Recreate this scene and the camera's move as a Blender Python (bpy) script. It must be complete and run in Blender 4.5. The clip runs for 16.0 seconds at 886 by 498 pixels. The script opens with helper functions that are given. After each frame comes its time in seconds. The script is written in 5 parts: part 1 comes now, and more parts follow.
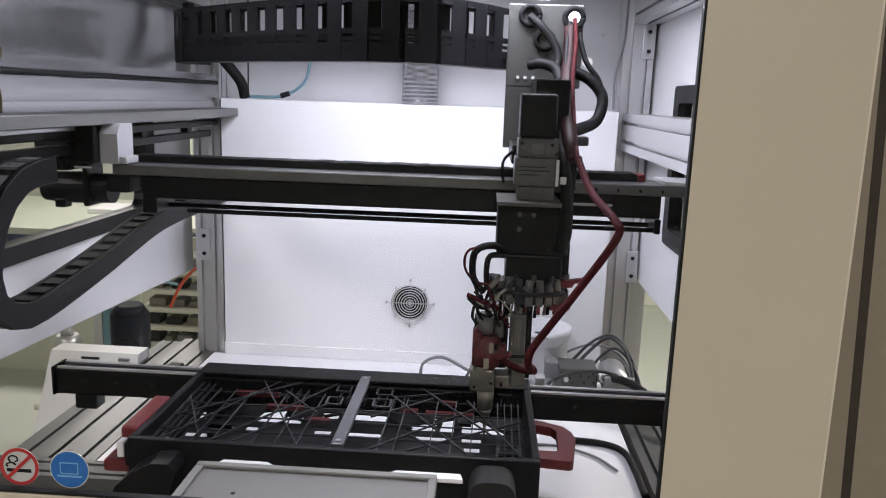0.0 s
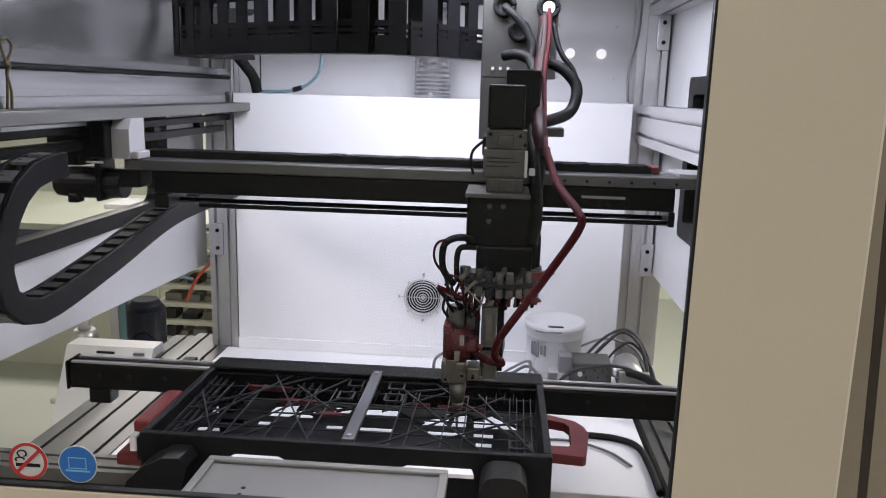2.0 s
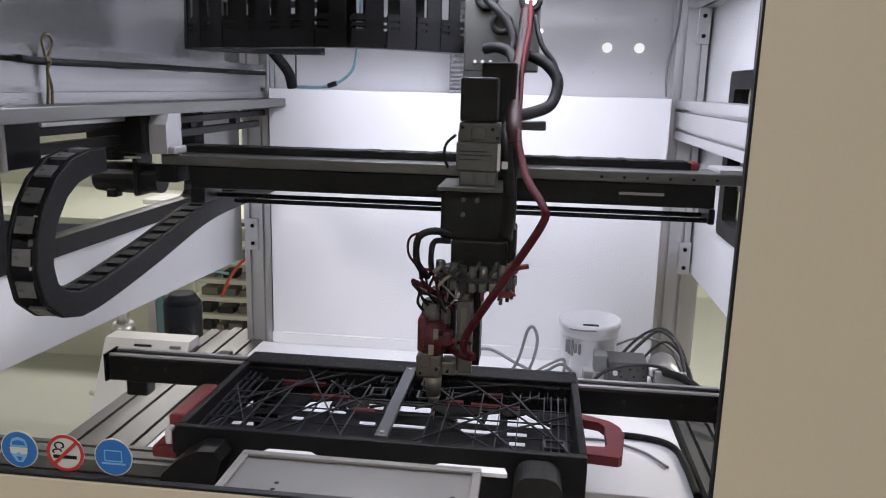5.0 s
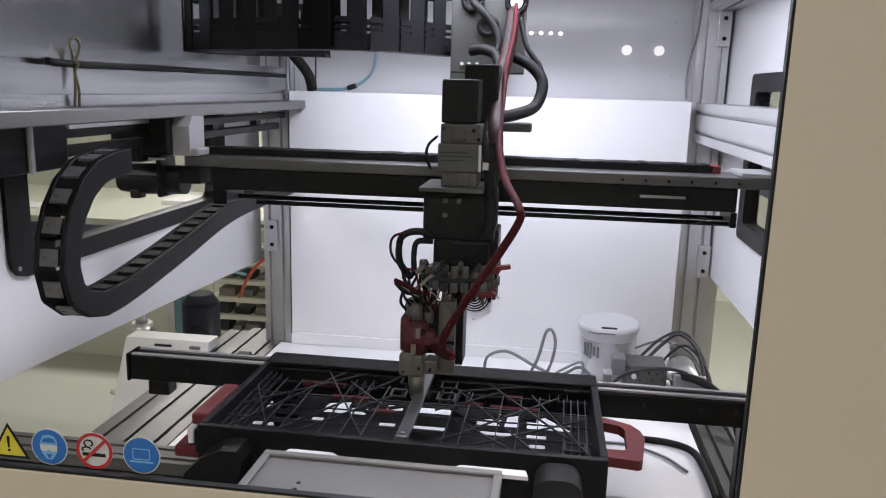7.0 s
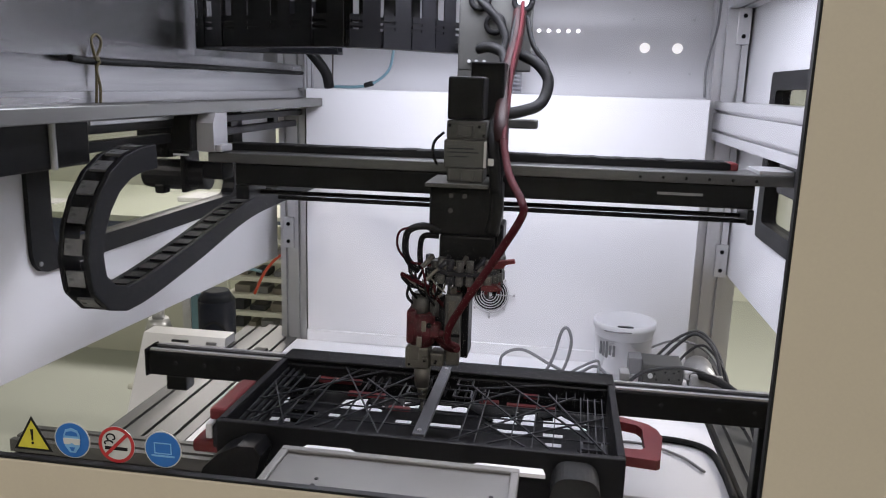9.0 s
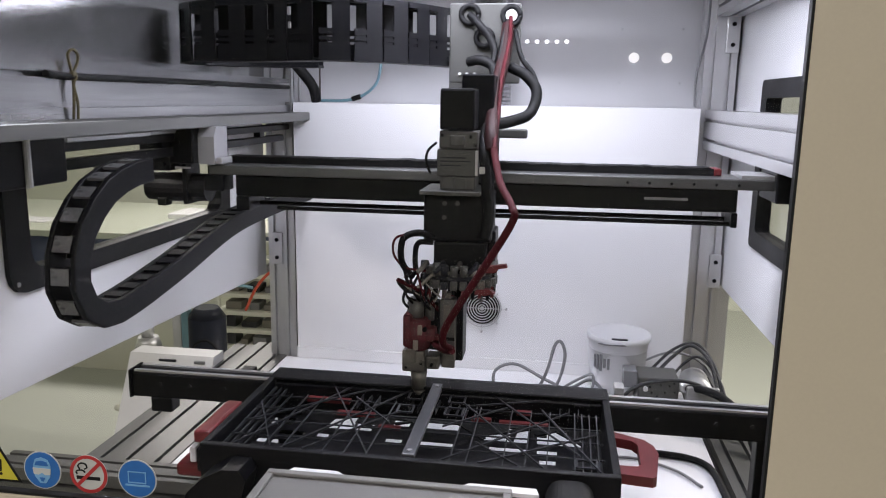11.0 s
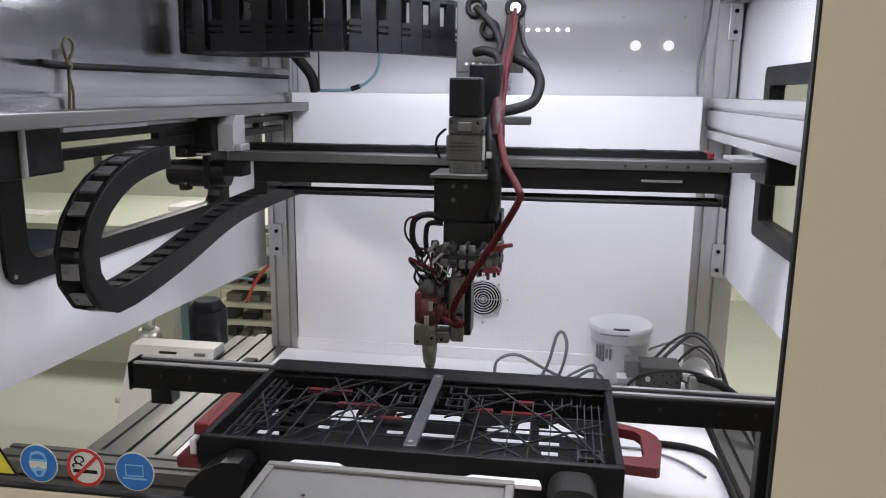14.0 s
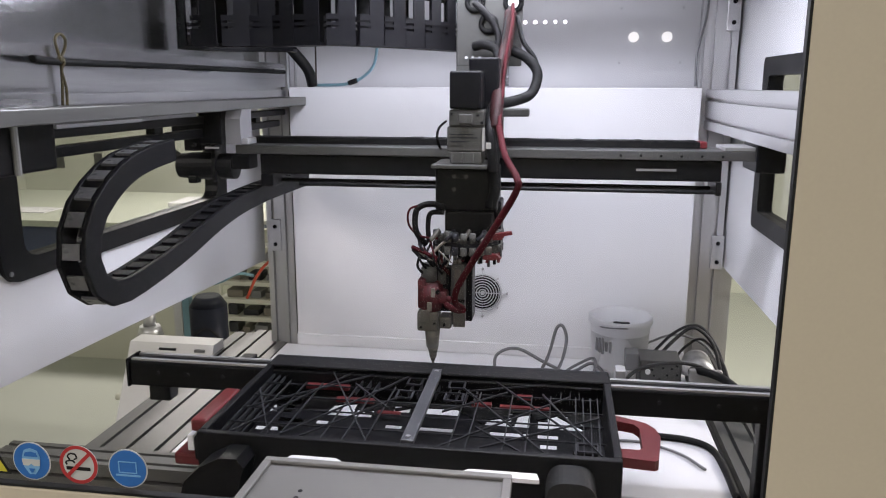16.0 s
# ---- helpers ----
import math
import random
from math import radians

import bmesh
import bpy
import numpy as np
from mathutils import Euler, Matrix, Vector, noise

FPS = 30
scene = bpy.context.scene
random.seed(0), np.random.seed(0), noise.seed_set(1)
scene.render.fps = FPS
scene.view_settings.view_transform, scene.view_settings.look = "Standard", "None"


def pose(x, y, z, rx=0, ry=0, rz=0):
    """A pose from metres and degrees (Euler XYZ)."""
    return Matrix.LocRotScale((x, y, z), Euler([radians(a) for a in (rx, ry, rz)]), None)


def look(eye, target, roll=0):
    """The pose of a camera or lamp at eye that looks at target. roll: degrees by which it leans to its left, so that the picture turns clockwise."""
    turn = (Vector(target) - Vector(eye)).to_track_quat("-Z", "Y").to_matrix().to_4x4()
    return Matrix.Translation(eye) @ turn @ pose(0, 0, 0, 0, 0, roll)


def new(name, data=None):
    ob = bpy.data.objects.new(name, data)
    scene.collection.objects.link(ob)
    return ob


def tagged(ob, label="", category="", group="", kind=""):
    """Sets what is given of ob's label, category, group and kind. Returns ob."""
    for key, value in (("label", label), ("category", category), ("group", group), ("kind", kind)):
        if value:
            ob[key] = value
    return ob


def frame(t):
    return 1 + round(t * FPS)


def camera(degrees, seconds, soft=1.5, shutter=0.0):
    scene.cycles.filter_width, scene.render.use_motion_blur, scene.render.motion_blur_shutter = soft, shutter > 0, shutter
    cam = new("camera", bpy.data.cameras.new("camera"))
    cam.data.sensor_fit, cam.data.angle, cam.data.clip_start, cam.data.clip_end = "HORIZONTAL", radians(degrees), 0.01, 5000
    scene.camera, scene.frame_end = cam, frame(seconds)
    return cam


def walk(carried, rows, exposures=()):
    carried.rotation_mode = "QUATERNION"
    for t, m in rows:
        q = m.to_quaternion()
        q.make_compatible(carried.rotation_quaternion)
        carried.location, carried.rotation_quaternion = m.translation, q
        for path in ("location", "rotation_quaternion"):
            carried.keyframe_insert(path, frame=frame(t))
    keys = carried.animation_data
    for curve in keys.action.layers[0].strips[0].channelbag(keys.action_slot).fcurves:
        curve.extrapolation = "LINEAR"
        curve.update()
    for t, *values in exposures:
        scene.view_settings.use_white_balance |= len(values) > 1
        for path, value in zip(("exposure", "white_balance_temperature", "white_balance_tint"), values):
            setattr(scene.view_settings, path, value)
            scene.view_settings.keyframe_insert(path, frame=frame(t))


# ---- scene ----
cam = camera(60.1, 16.0, 1.0)
PATH = [
    (0, (0.014, -0.659, 1.734), (-0.086, 1.301, 1.348), 2.0),
    (0.5, (0.017, -0.654, 1.734), (-0.092, 1.304, 1.344), 1.8),
    (1, (0.018, -0.653, 1.734), (-0.103, 1.305, 1.34), 1.5),
    (1.5, (0.019, -0.651, 1.733), (-0.111, 1.304, 1.333), 1.7),
    (2, (0.021, -0.65, 1.732), (-0.119, 1.304, 1.33), 1.6),
    (2.5, (0.02, -0.647, 1.732), (-0.132, 1.305, 1.324), 1.5),
    (3, (0.019, -0.646, 1.733), (-0.153, 1.304, 1.323), 1.4),
    (3.5, (0.021, -0.644, 1.732), (-0.168, 1.305, 1.322), 1.2),
    (4, (0.02, -0.64, 1.73), (-0.183, 1.306, 1.317), 1.4),
    (6.5, (0.012, -0.639, 1.729), (-0.241, 1.302, 1.319), 1.3),
    (7, (0.008, -0.644, 1.73), (-0.255, 1.296, 1.321), 1.5),
    (7.5, (0.004, -0.646, 1.73), (-0.269, 1.292, 1.32), 1.5),
    (8, (0.002, -0.645, 1.73), (-0.282, 1.292, 1.318), 1.5),
    (8.5, (0.002, -0.643, 1.729), (-0.291, 1.292, 1.315), 1.6),
    (9, (0.001, -0.645, 1.729), (-0.296, 1.289, 1.314), 1.6),
    (11.5, (0.007, -0.611, 1.723), (-0.278, 1.332, 1.346), 0.7),
    (12, (0.005, -0.609, 1.72), (-0.284, 1.332, 1.332), 0.6),
    (12.5, (0.002, -0.611, 1.721), (-0.288, 1.328, 1.328), 0.7),
    (13, (0.004, -0.612, 1.721), (-0.285, 1.328, 1.33), 0.6),
    (13.5, (0.006, -0.608, 1.721), (-0.281, 1.331, 1.325), 0.5),
    (14, (0.005, -0.606, 1.721), (-0.28, 1.333, 1.318), 0.6),
    (14.5, (0.005, -0.605, 1.72), (-0.28, 1.333, 1.315), 0.7),
    (15, (0.008, -0.605, 1.72), (-0.279, 1.332, 1.31), 0.5),
    (15.5, (0.012, -0.603, 1.719), (-0.278, 1.333, 1.305), 0.1),
    (16, (0.013, -0.6, 1.719), (-0.277, 1.335, 1.302), 0.1),
]
walk(cam, [(t, look(eye, target, roll)) for t, eye, target, roll in PATH], [(0.0, 0.03, 6450, 19), (4.0, 0.0, 6450, 19), (9.0, -0.02, 6450, 19), (11.5, 0.03, 6450, 19), (16.0, 0.05, 6500, 19)])

# ---- light ----
world = bpy.data.worlds.new("world")
scene.world = world
world.use_nodes = True
world.node_tree.nodes["Background"].inputs[0].default_value = (0.95, 1.0, 0.92, 1)
world.node_tree.nodes["Background"].inputs[1].default_value = 0.03
scene.view_settings.exposure = 0.0


def area(name, at, sx, sy, watts, colour, aim=None):
    lamp = bpy.data.lights.new(name, "AREA")
    lamp.shape, lamp.size, lamp.size_y, lamp.energy, lamp.color = "RECTANGLE", sx, sy, watts, colour
    ob = new(name, lamp)
    ob.matrix_world = look(at, aim or (at[0], at[1] + 0.001, at[2] - 1))
    return ob


area("machine_lamp_back", (-0.17, 1.08, 1.955), 0.62, 0.08, 3.1, (0.85, 0.915, 1.0))
area("machine_lamp_front", (-0.1, 0.74, 2.06), 0.66, 0.12, 11.0, (0.85, 0.915, 1.0))
for lx, ly, lw in ((-2.3, -0.6, 38), (-2.2, 4.2, 70), (2.4, 2.4, 150), (0.3, -1.9, 34)):
    area("room_lamp", (lx, ly, 2.74), 1.2, 0.3, lw, (1.0, 0.98, 0.90))


# ---- materials ----
def mat(name, colour, rough=0.5, metal=0.0, var=0.12, scale=8.0, bump=0.0, fine=120.0, coat=0.0, stretch=(1, 1, 1)):
    m = bpy.data.materials.new(name)
    m.use_nodes = True
    nt = m.node_tree
    b = nt.nodes["Principled BSDF"]
    b.inputs["Roughness"].default_value, b.inputs["Metallic"].default_value = rough, metal
    b.inputs["Coat Weight"].default_value = coat
    if max(colour) < 0.07:
        b.inputs["Specular IOR Level"].default_value = 0.2
    tc, mp = nt.nodes.new("ShaderNodeTexCoord"), nt.nodes.new("ShaderNodeMapping")
    mp.inputs["Scale"].default_value = stretch
    nt.links.new(tc.outputs["Object"], mp.inputs[0])
    n1, n2 = nt.nodes.new("ShaderNodeTexNoise"), nt.nodes.new("ShaderNodeTexNoise")
    n1.inputs["Scale"].default_value, n2.inputs["Scale"].default_value = scale, fine
    n1.inputs["Detail"].default_value = 5
    for n in (n1, n2):
        nt.links.new(mp.outputs[0], n.inputs["Vector"])
    add = nt.nodes.new("ShaderNodeMix")
    add.inputs[0].default_value = 0.35
    nt.links.new(n1.outputs[0], add.inputs[2])
    nt.links.new(n2.outputs[0], add.inputs[3])
    ramp = nt.nodes.new("ShaderNodeValToRGB")
    ramp.color_ramp.elements[0].position, ramp.color_ramp.elements[1].position = 0.3, 0.7
    lo, hi = [max(c * (1 - var), 0) for c in colour], [min(c * (1 + var), 1) for c in colour]
    ramp.color_ramp.elements[0].color, ramp.color_ramp.elements[1].color = (*lo, 1), (*hi, 1)
    nt.links.new(add.outputs[0], ramp.inputs[0])
    nt.links.new(ramp.outputs[0], b.inputs["Base Color"])
    rr = nt.nodes.new("ShaderNodeMapRange")
    rr.inputs[3].default_value, rr.inputs[4].default_value = max(rough - 0.1, 0.03), min(rough + 0.1, 1)
    nt.links.new(n1.outputs[0], rr.inputs[0])
    nt.links.new(rr.outputs[0], b.inputs["Roughness"])
    if bump:
        bp = nt.nodes.new("ShaderNodeBump")
        bp.inputs["Strength"].default_value, bp.inputs["Distance"].default_value = bump, 0.002
        nt.links.new(n2.outputs[0], bp.inputs["Height"])
        nt.links.new(bp.outputs[0], b.inputs["Normal"])
    return m


def glow(name, colour, strength):
    m = mat(name, colour)
    b = m.node_tree.nodes["Principled BSDF"]
    b.inputs["Emission Color"].default_value, b.inputs["Emission Strength"].default_value = (*colour, 1), strength
    return m


CREAM = mat("cream_paint", (0.525, 0.462, 0.372), 0.42, 0, 0.035, 2.5, 0.04, 300)
# cream lightened to the bevel highlight
EDGE = mat("highlight_cream_edge", (0.66, 0.59, 0.50), 0.4, 0, 0.06, 12)
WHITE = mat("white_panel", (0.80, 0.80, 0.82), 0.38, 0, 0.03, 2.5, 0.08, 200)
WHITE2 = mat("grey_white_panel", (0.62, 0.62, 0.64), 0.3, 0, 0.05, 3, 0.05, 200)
STEEL = mat("brushed_steel", (0.49, 0.493, 0.502), 0.19, 0.82, 0.12, 6, 0.1, 150, stretch=(1, 0.15, 1))
ALU = mat("aluminium_profile", (0.62, 0.62, 0.63), 0.38, 0.8, 0.08, 7, 0.06, 260)
ALUBLOCK = mat("machined_aluminium", (0.46, 0.46, 0.48), 0.5, 0.35, 0.08, 12, 0.05, 260)
ALUX = mat("dull_aluminium", (0.42, 0.42, 0.42), 0.45, 0.7, 0.14, 10, 0.06, 260)
RAILALU = mat("brushed_rail_aluminium", (0.42, 0.42, 0.425), 0.28, 1.0, 0.26, 14, 0.10, 120, stretch=(1, 0.03, 1))
RAILFLANGE = mat("dull_steel_flange", (0.22, 0.22, 0.21), 0.40, 0.9, 0.15, 9, 0.08, 160, stretch=(1, 0.05, 1))
FLANGE = mat("dark_steel", (0.135, 0.135, 0.135), 0.38, 0.6, 0.15, 9, 0.06, 260)
# base profiles: darker than the frame, the first with stronger streaks
BASESTREAKY = mat("streaky_dark_aluminium", (0.095, 0.095, 0.093), 0.36, 0.6, 0.35, 9, 0.06, 260, stretch=(1, 0.2, 1))
BASEALU = mat("dark_dull_aluminium", (0.13, 0.13, 0.127), 0.5, 0.55, 0.15, 9, 0.06, 260, stretch=(1, 0.2, 1))
# lid greys, darkened for the dim light at the front
LIDRIM = mat("shaded_lid_rim", (0.205, 0.20, 0.192), 0.4, 0, 0.08, 6, 0.05, 200)
LIDGREY = mat("shaded_lid_sheet", (0.185, 0.182, 0.174), 0.4, 0, 0.08, 6, 0.05, 200)
BLACK = mat("black_anodised", (0.005, 0.005, 0.0065), 0.40, 0, 0.3, 12, 0.08, 240)
PLASTIC = mat("black_plastic", (0.005, 0.005, 0.007), 0.5, 0, 0.35, 14, 0.12, 200)
RIB = mat("dark_grey_plastic", (0.030, 0.031, 0.037), 0.36, 0, 0.3, 20, 0.08, 200)
# link bars on the lit side, lamp light put into the grey
LINKBAR = mat("lit_link_bar", (0.12, 0.12, 0.125), 0.30, 0, 0.35, 30, 0.1, 200)
STOP = mat("worn_black_plastic", (0.016, 0.016, 0.017), 0.6, 0, 0.3, 20, 0.1, 200)
RUBBER = mat("black_rubber", (0.008, 0.008, 0.009), 0.6, 0, 0.2, 15)
RED = mat("red_plastic", (0.145, 0.014, 0.017), 0.46, 0, 0.2, 14, 0.1, 220)
REDBODY = mat("dirty_red_plastic", (0.085, 0.010, 0.014), 0.55, 0, 0.75, 55, 0.15, 260)
REDHOSE = mat("red_hose", (0.056, 0.0035, 0.007), 0.75, 0, 0.2, 18)
LOOM = mat("brown_red_loom", (0.028, 0.008, 0.009), 0.55, 0, 0.3, 30, 0.1, 200)
DARKALU = mat("grimy_metal", (0.085, 0.084, 0.080), 0.42, 0.3, 0.35, 45, 0.12, 240)
PALEGREY = mat("grimy_grey_housing", (0.085, 0.085, 0.08), 0.45, 0, 0.3, 35, 0.1, 240)
GREY = mat("grey_plate", (0.095, 0.095, 0.091), 0.45, 0.35, 0.14, 9, 0.08, 240)
GREYD = mat("dark_grey_cable", (0.05, 0.05, 0.053), 0.5, 0, 0.2, 14)
GREYC = mat("grey_cable", (0.20, 0.20, 0.21), 0.45, 0, 0.15, 14)
NOZZLE = mat("tarnished_metal", (0.17, 0.16, 0.14), 0.42, 0.6, 0.25, 25, 0.15, 260)
BEIGE = mat("beige_plastic", (0.22, 0.20, 0.165), 0.5, 0, 0.2, 25)
BUCKET = mat("milky_plastic", (0.86, 0.86, 0.88), 0.35, 0, 0.02, 4, 0.02, 200)
_b = BUCKET.node_tree.nodes["Principled BSDF"]
_b.inputs["Transmission Weight"].default_value, _b.inputs["IOR"].default_value = 0.35, 1.2
FOIL = mat("foil_duct", (0.42, 0.42, 0.44), 0.25, 0.9, 0.2, 30, 0.6, 90)
BLUE = mat("blue_sign", (0.015, 0.125, 0.42), 0.4, 0, 0.1, 30)
SIGNP = mat("pale_sticker", (0.50, 0.50, 0.50), 0.4, 0, 0.06, 30)
SIGNW = mat("white_sign", (0.75, 0.75, 0.75), 0.4, 0, 0.05, 30)
SIGNR = mat("red_sign", (0.40, 0.022, 0.026), 0.4, 0, 0.1, 30)
SIGNY = mat("yellow_sign", (0.55, 0.48, 0.04), 0.4, 0, 0.1, 30)
FLOOR = mat("green_floor", (0.45, 0.47, 0.41), 0.35, 0, 0.05, 2, 0.05, 60)
ROOMW = mat("room_wall", (0.66, 0.68, 0.57), 0.6, 0, 0.04, 2)
DESK = mat("pale_green_desk", (0.50, 0.53, 0.43), 0.4, 0, 0.05, 4)
INK = mat("ink_plastic", (0.010, 0.012, 0.022), 0.4, 0, 0.2, 8)
NAVY = mat("navy_panel", (0.03, 0.045, 0.10), 0.5, 0, 0.2, 6)
BLUEHOSE = mat("blue_hose", (0.15, 0.28, 0.33), 0.35, 0, 0.15, 14)
ORANGE = mat("orange_cable", (0.50, 0.07, 0.03), 0.4, 0, 0.15, 14)
BROWN = mat("brown_gasket", (0.045, 0.034, 0.03), 0.5, 0, 0.2, 10)
# brown of the edge strip, also used for the cream panel in shade
TAN = mat("brown_edge_shaded_cream", (0.225, 0.19, 0.148), 0.5, 0, 0.1, 8)
OLIVE = mat("olive_tie", (0.09, 0.075, 0.03), 0.5, 0, 0.4, 60)
SHELFW = mat("cream_shelf", (0.62, 0.62, 0.52), 0.45, 0, 0.06, 5)
# glow for the caps that stand for holes lit from behind
CAPGLOW = glow("lit_hole_cap", (0.9, 0.9, 0.85), 0.7)
LED = glow("led_diffuser", (0.95, 0.97, 1.0), 6.0)
GLASS = bpy.data.materials.new("clear_glass")
GLASS.use_nodes = True
_g = GLASS.node_tree.nodes["Principled BSDF"]
_g.inputs["Transmission Weight"].default_value, _g.inputs["Roughness"].default_value, _g.inputs["IOR"].default_value = 1, 0.01, 1.12


# ---- shapes ----
def box(bm, x0, x1, y0, y1, z0, z1, bevel=0.0):
    m = Matrix.Translation(((x0 + x1) / 2, (y0 + y1) / 2, (z0 + z1) / 2)) @ Matrix.Diagonal((abs(x1 - x0), abs(y1 - y0), abs(z1 - z0), 1))
    r = bmesh.ops.create_cube(bm, size=1, matrix=m)
    if bevel:
        es = list({e for v in r["verts"] for e in v.link_edges})
        bmesh.ops.bevel(bm, geom=es, offset=bevel, segments=2, profile=0.5, affect="EDGES")
    return bm


def cyl(bm, a, b, r, r2=None, seg=20):
    a, b = Vector(a), Vector(b)
    d = b - a
    m = Matrix.Translation((a + b) / 2) @ d.to_track_quat("Z", "Y").to_matrix().to_4x4()
    bmesh.ops.create_cone(bm, cap_ends=True, segments=seg, radius1=r, radius2=r if r2 is None else r2, depth=d.length, matrix=m)
    return bm


def smooth_path(pts, n=8):
    pts = [Vector(p) for p in pts]
    q = [2 * pts[0] - pts[1], *pts, 2 * pts[-1] - pts[-2]]
    out = []
    for i in range(1, len(q) - 2):
        for k in range(n):
            t = k / n
            a, b, c, d = q[i - 1 : i + 3]
            out.append(0.5 * ((2 * b) + (c - a) * t + (2 * a - 5 * b + 4 * c - d) * t * t + (3 * b - a - 3 * c + d) * t**3))
    return out + [pts[-1]]


def tube(bm, pts, r, seg=8, n=8, ripple=0.0):
    path = smooth_path(pts, n)
    rings, up = [], Vector((0.31, 0.17, 0.93))
    for i, p in enumerate(path):
        d = (path[min(i + 1, len(path) - 1)] - path[max(i - 1, 0)]).normalized()
        s = d.cross(up).normalized()
        u = s.cross(d)
        rr = r * (1 + (ripple if i % 2 else -ripple))
        rings.append([bm.verts.new(p + rr * (math.cos(2 * math.pi * k / seg) * s + math.sin(2 * math.pi * k / seg) * u)) for k in range(seg)])
    for a, b in zip(rings, rings[1:]):
        for k in range(seg):
            bm.faces.new((a[k], a[(k + 1) % seg], b[(k + 1) % seg], b[k]))
    bm.faces.new(rings[0][::-1])
    bm.faces.new(rings[-1])
    return bm


def prism(bm, poly, axis, lo, hi):
    """A closed outline in the plane across an axis, pushed from lo to hi."""
    place = {"x": lambda a, b, c: (c, a, b), "y": lambda a, b, c: (a, c, b), "z": lambda a, b, c: (a, b, c)}[axis]
    v0 = [bm.verts.new(place(a, b, lo)) for a, b in poly]
    v1 = [bm.verts.new(place(a, b, hi)) for a, b in poly]
    n = len(poly)
    bm.faces.new(v0)
    bm.faces.new(v1[::-1])
    for i in range(n):
        bm.faces.new((v0[i], v1[i], v1[(i + 1) % n], v0[(i + 1) % n]))
    bmesh.ops.recalc_face_normals(bm, faces=bm.faces)
    return bm


def slotted(a0, a1, b0, b1, step=0.04, gap=0.0085, deep=0.013):
    """The outline of an extruded profile with a groove in the middle of each module."""
    def side(lo, hi):
        n = max(1, round((hi - lo) / step))
        w = (hi - lo) / n
        return [lo + w * (k + 0.5) for k in range(n)]
    g, p = gap / 2, []
    p.append((a0, b0))
    for c in side(a0, a1):
        p += [(c - g, b0), (c - g, b0 + deep), (c + g, b0 + deep), (c + g, b0)]
    p.append((a1, b0))
    for c in side(b0, b1):
        p += [(a1, c - g), (a1 - deep, c - g), (a1 - deep, c + g), (a1, c + g)]
    p.append((a1, b1))
    for c in reversed(side(a0, a1)):
        p += [(c + g, b1), (c + g, b1 - deep), (c - g, b1 - deep), (c - g, b1)]
    p.append((a0, b1))
    for c in reversed(side(b0, b1)):
        p += [(a0, c + g), (a0 + deep, c + g), (a0 + deep, c - g), (a0, c - g)]
    return p


def B():
    return bmesh.new()


def part(name, bm, material, parent=None, label="", smooth=False):
    """One mesh of its own; the outline is given in the world, its thing's base is taken off."""
    if parent is not None:
        o = parent
        off = Vector((0, 0, 0))
        while o is not None:
            off += o.location
            o = o.parent
        bmesh.ops.translate(bm, verts=bm.verts, vec=-off)
    if smooth:
        for f in bm.faces:
            f.smooth = len(f.verts) == 4
    me = bpy.data.meshes.new(name)
    bm.to_mesh(me)
    bm.free()
    me.materials.append(material)
    ob = new(name, me)
    ob.parent = parent
    if label:
        ob["label"] = label
    return ob


def thing(name, at, label, category, group="", kind=""):
    ob = new(name)
    ob.location = at
    ob.empty_display_size = 0.05
    return tagged(ob, label, category, group, kind)


def solid(name, bm, material, label, category, group="", kind="", smooth=False):
    return tagged(part(name, bm, material, None, "", smooth), label, category, group, kind)


def structure(name, bm, material, label=""):
    return tagged(part(name, bm, material), label or name, "", "", "structure")


# ---- room ----
structure("floor", box(B(), -5, 5, -4, 6, -0.05, 0), FLOOR, "pale green-grey epoxy floor of the workshop")
structure("ceiling", box(B(), -5, 5, -4, 6, 2.8, 2.85), WHITE2, "plain ceiling of the workshop")
for nm, c in (("wall_north", (-5, 5, 6, 6.1)), ("wall_south", (-5, 5, -4.1, -4)), ("wall_west", (-5.1, -5, -4, 6)), ("wall_east", (5, 5.1, -4, 6))):
    structure(nm, box(B(), *c, 0, 2.8), ROOMW, "pale green painted workshop wall")

# ---- machine shell ----
def slanted(x0, x1, lean0, lean1, z0=0.10, z1=2.12):
    """An outline in x and z between two leaning edges; x is given at the height of 1.40."""
    return [(x0 + (1.40 - z) * lean0, z) for z in (z0, z1)] + [(x1 + (1.40 - z) * lean1, z) for z in (z1, z0)]


structure("wall_front_sill", box(B(), -1.02, 0.182, -0.014, -0.0065, 0.10, 1.3525, 0.002), CREAM, "cream painted steel panel, coloured brown as in shade under the window")
bm = prism(B(), slanted(0.1848, 0.3232, 0, 0.009), "y", -0.014, -0.0065)
structure("wall_front_jamb", bm, CREAM, "cream painted steel door post beside the window")
structure("wall_front_left", box(B(), -1.16, -1.022, -0.014, -0.0065, 0.10, 2.12, 0.003), CREAM, "cream painted steel door post")
structure("wall_front_header", box(B(), -1.02, 0.182, -0.014, -0.0065, 2.02, 2.12, 0.003), CREAM, "cream painted steel panel, coloured brown as in shade over the window")
# bevel highlight of the post, painted as a thin pale strip
structure("door_post_highlight", prism(B(), slanted(0.3235, 0.3255, 0.009, 0.009), "y", -0.0135, -0.0065), EDGE, "pale edge of the door post with the highlight in its colour")
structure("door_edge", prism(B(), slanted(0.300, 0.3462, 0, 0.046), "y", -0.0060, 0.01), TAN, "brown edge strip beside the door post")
structure("door_gasket", prism(B(), slanted(0.3465, 0.3545, 0.046, 0.046), "y", -0.0058, 0.01), BROWN, "dark rubber gasket between two cream panels")
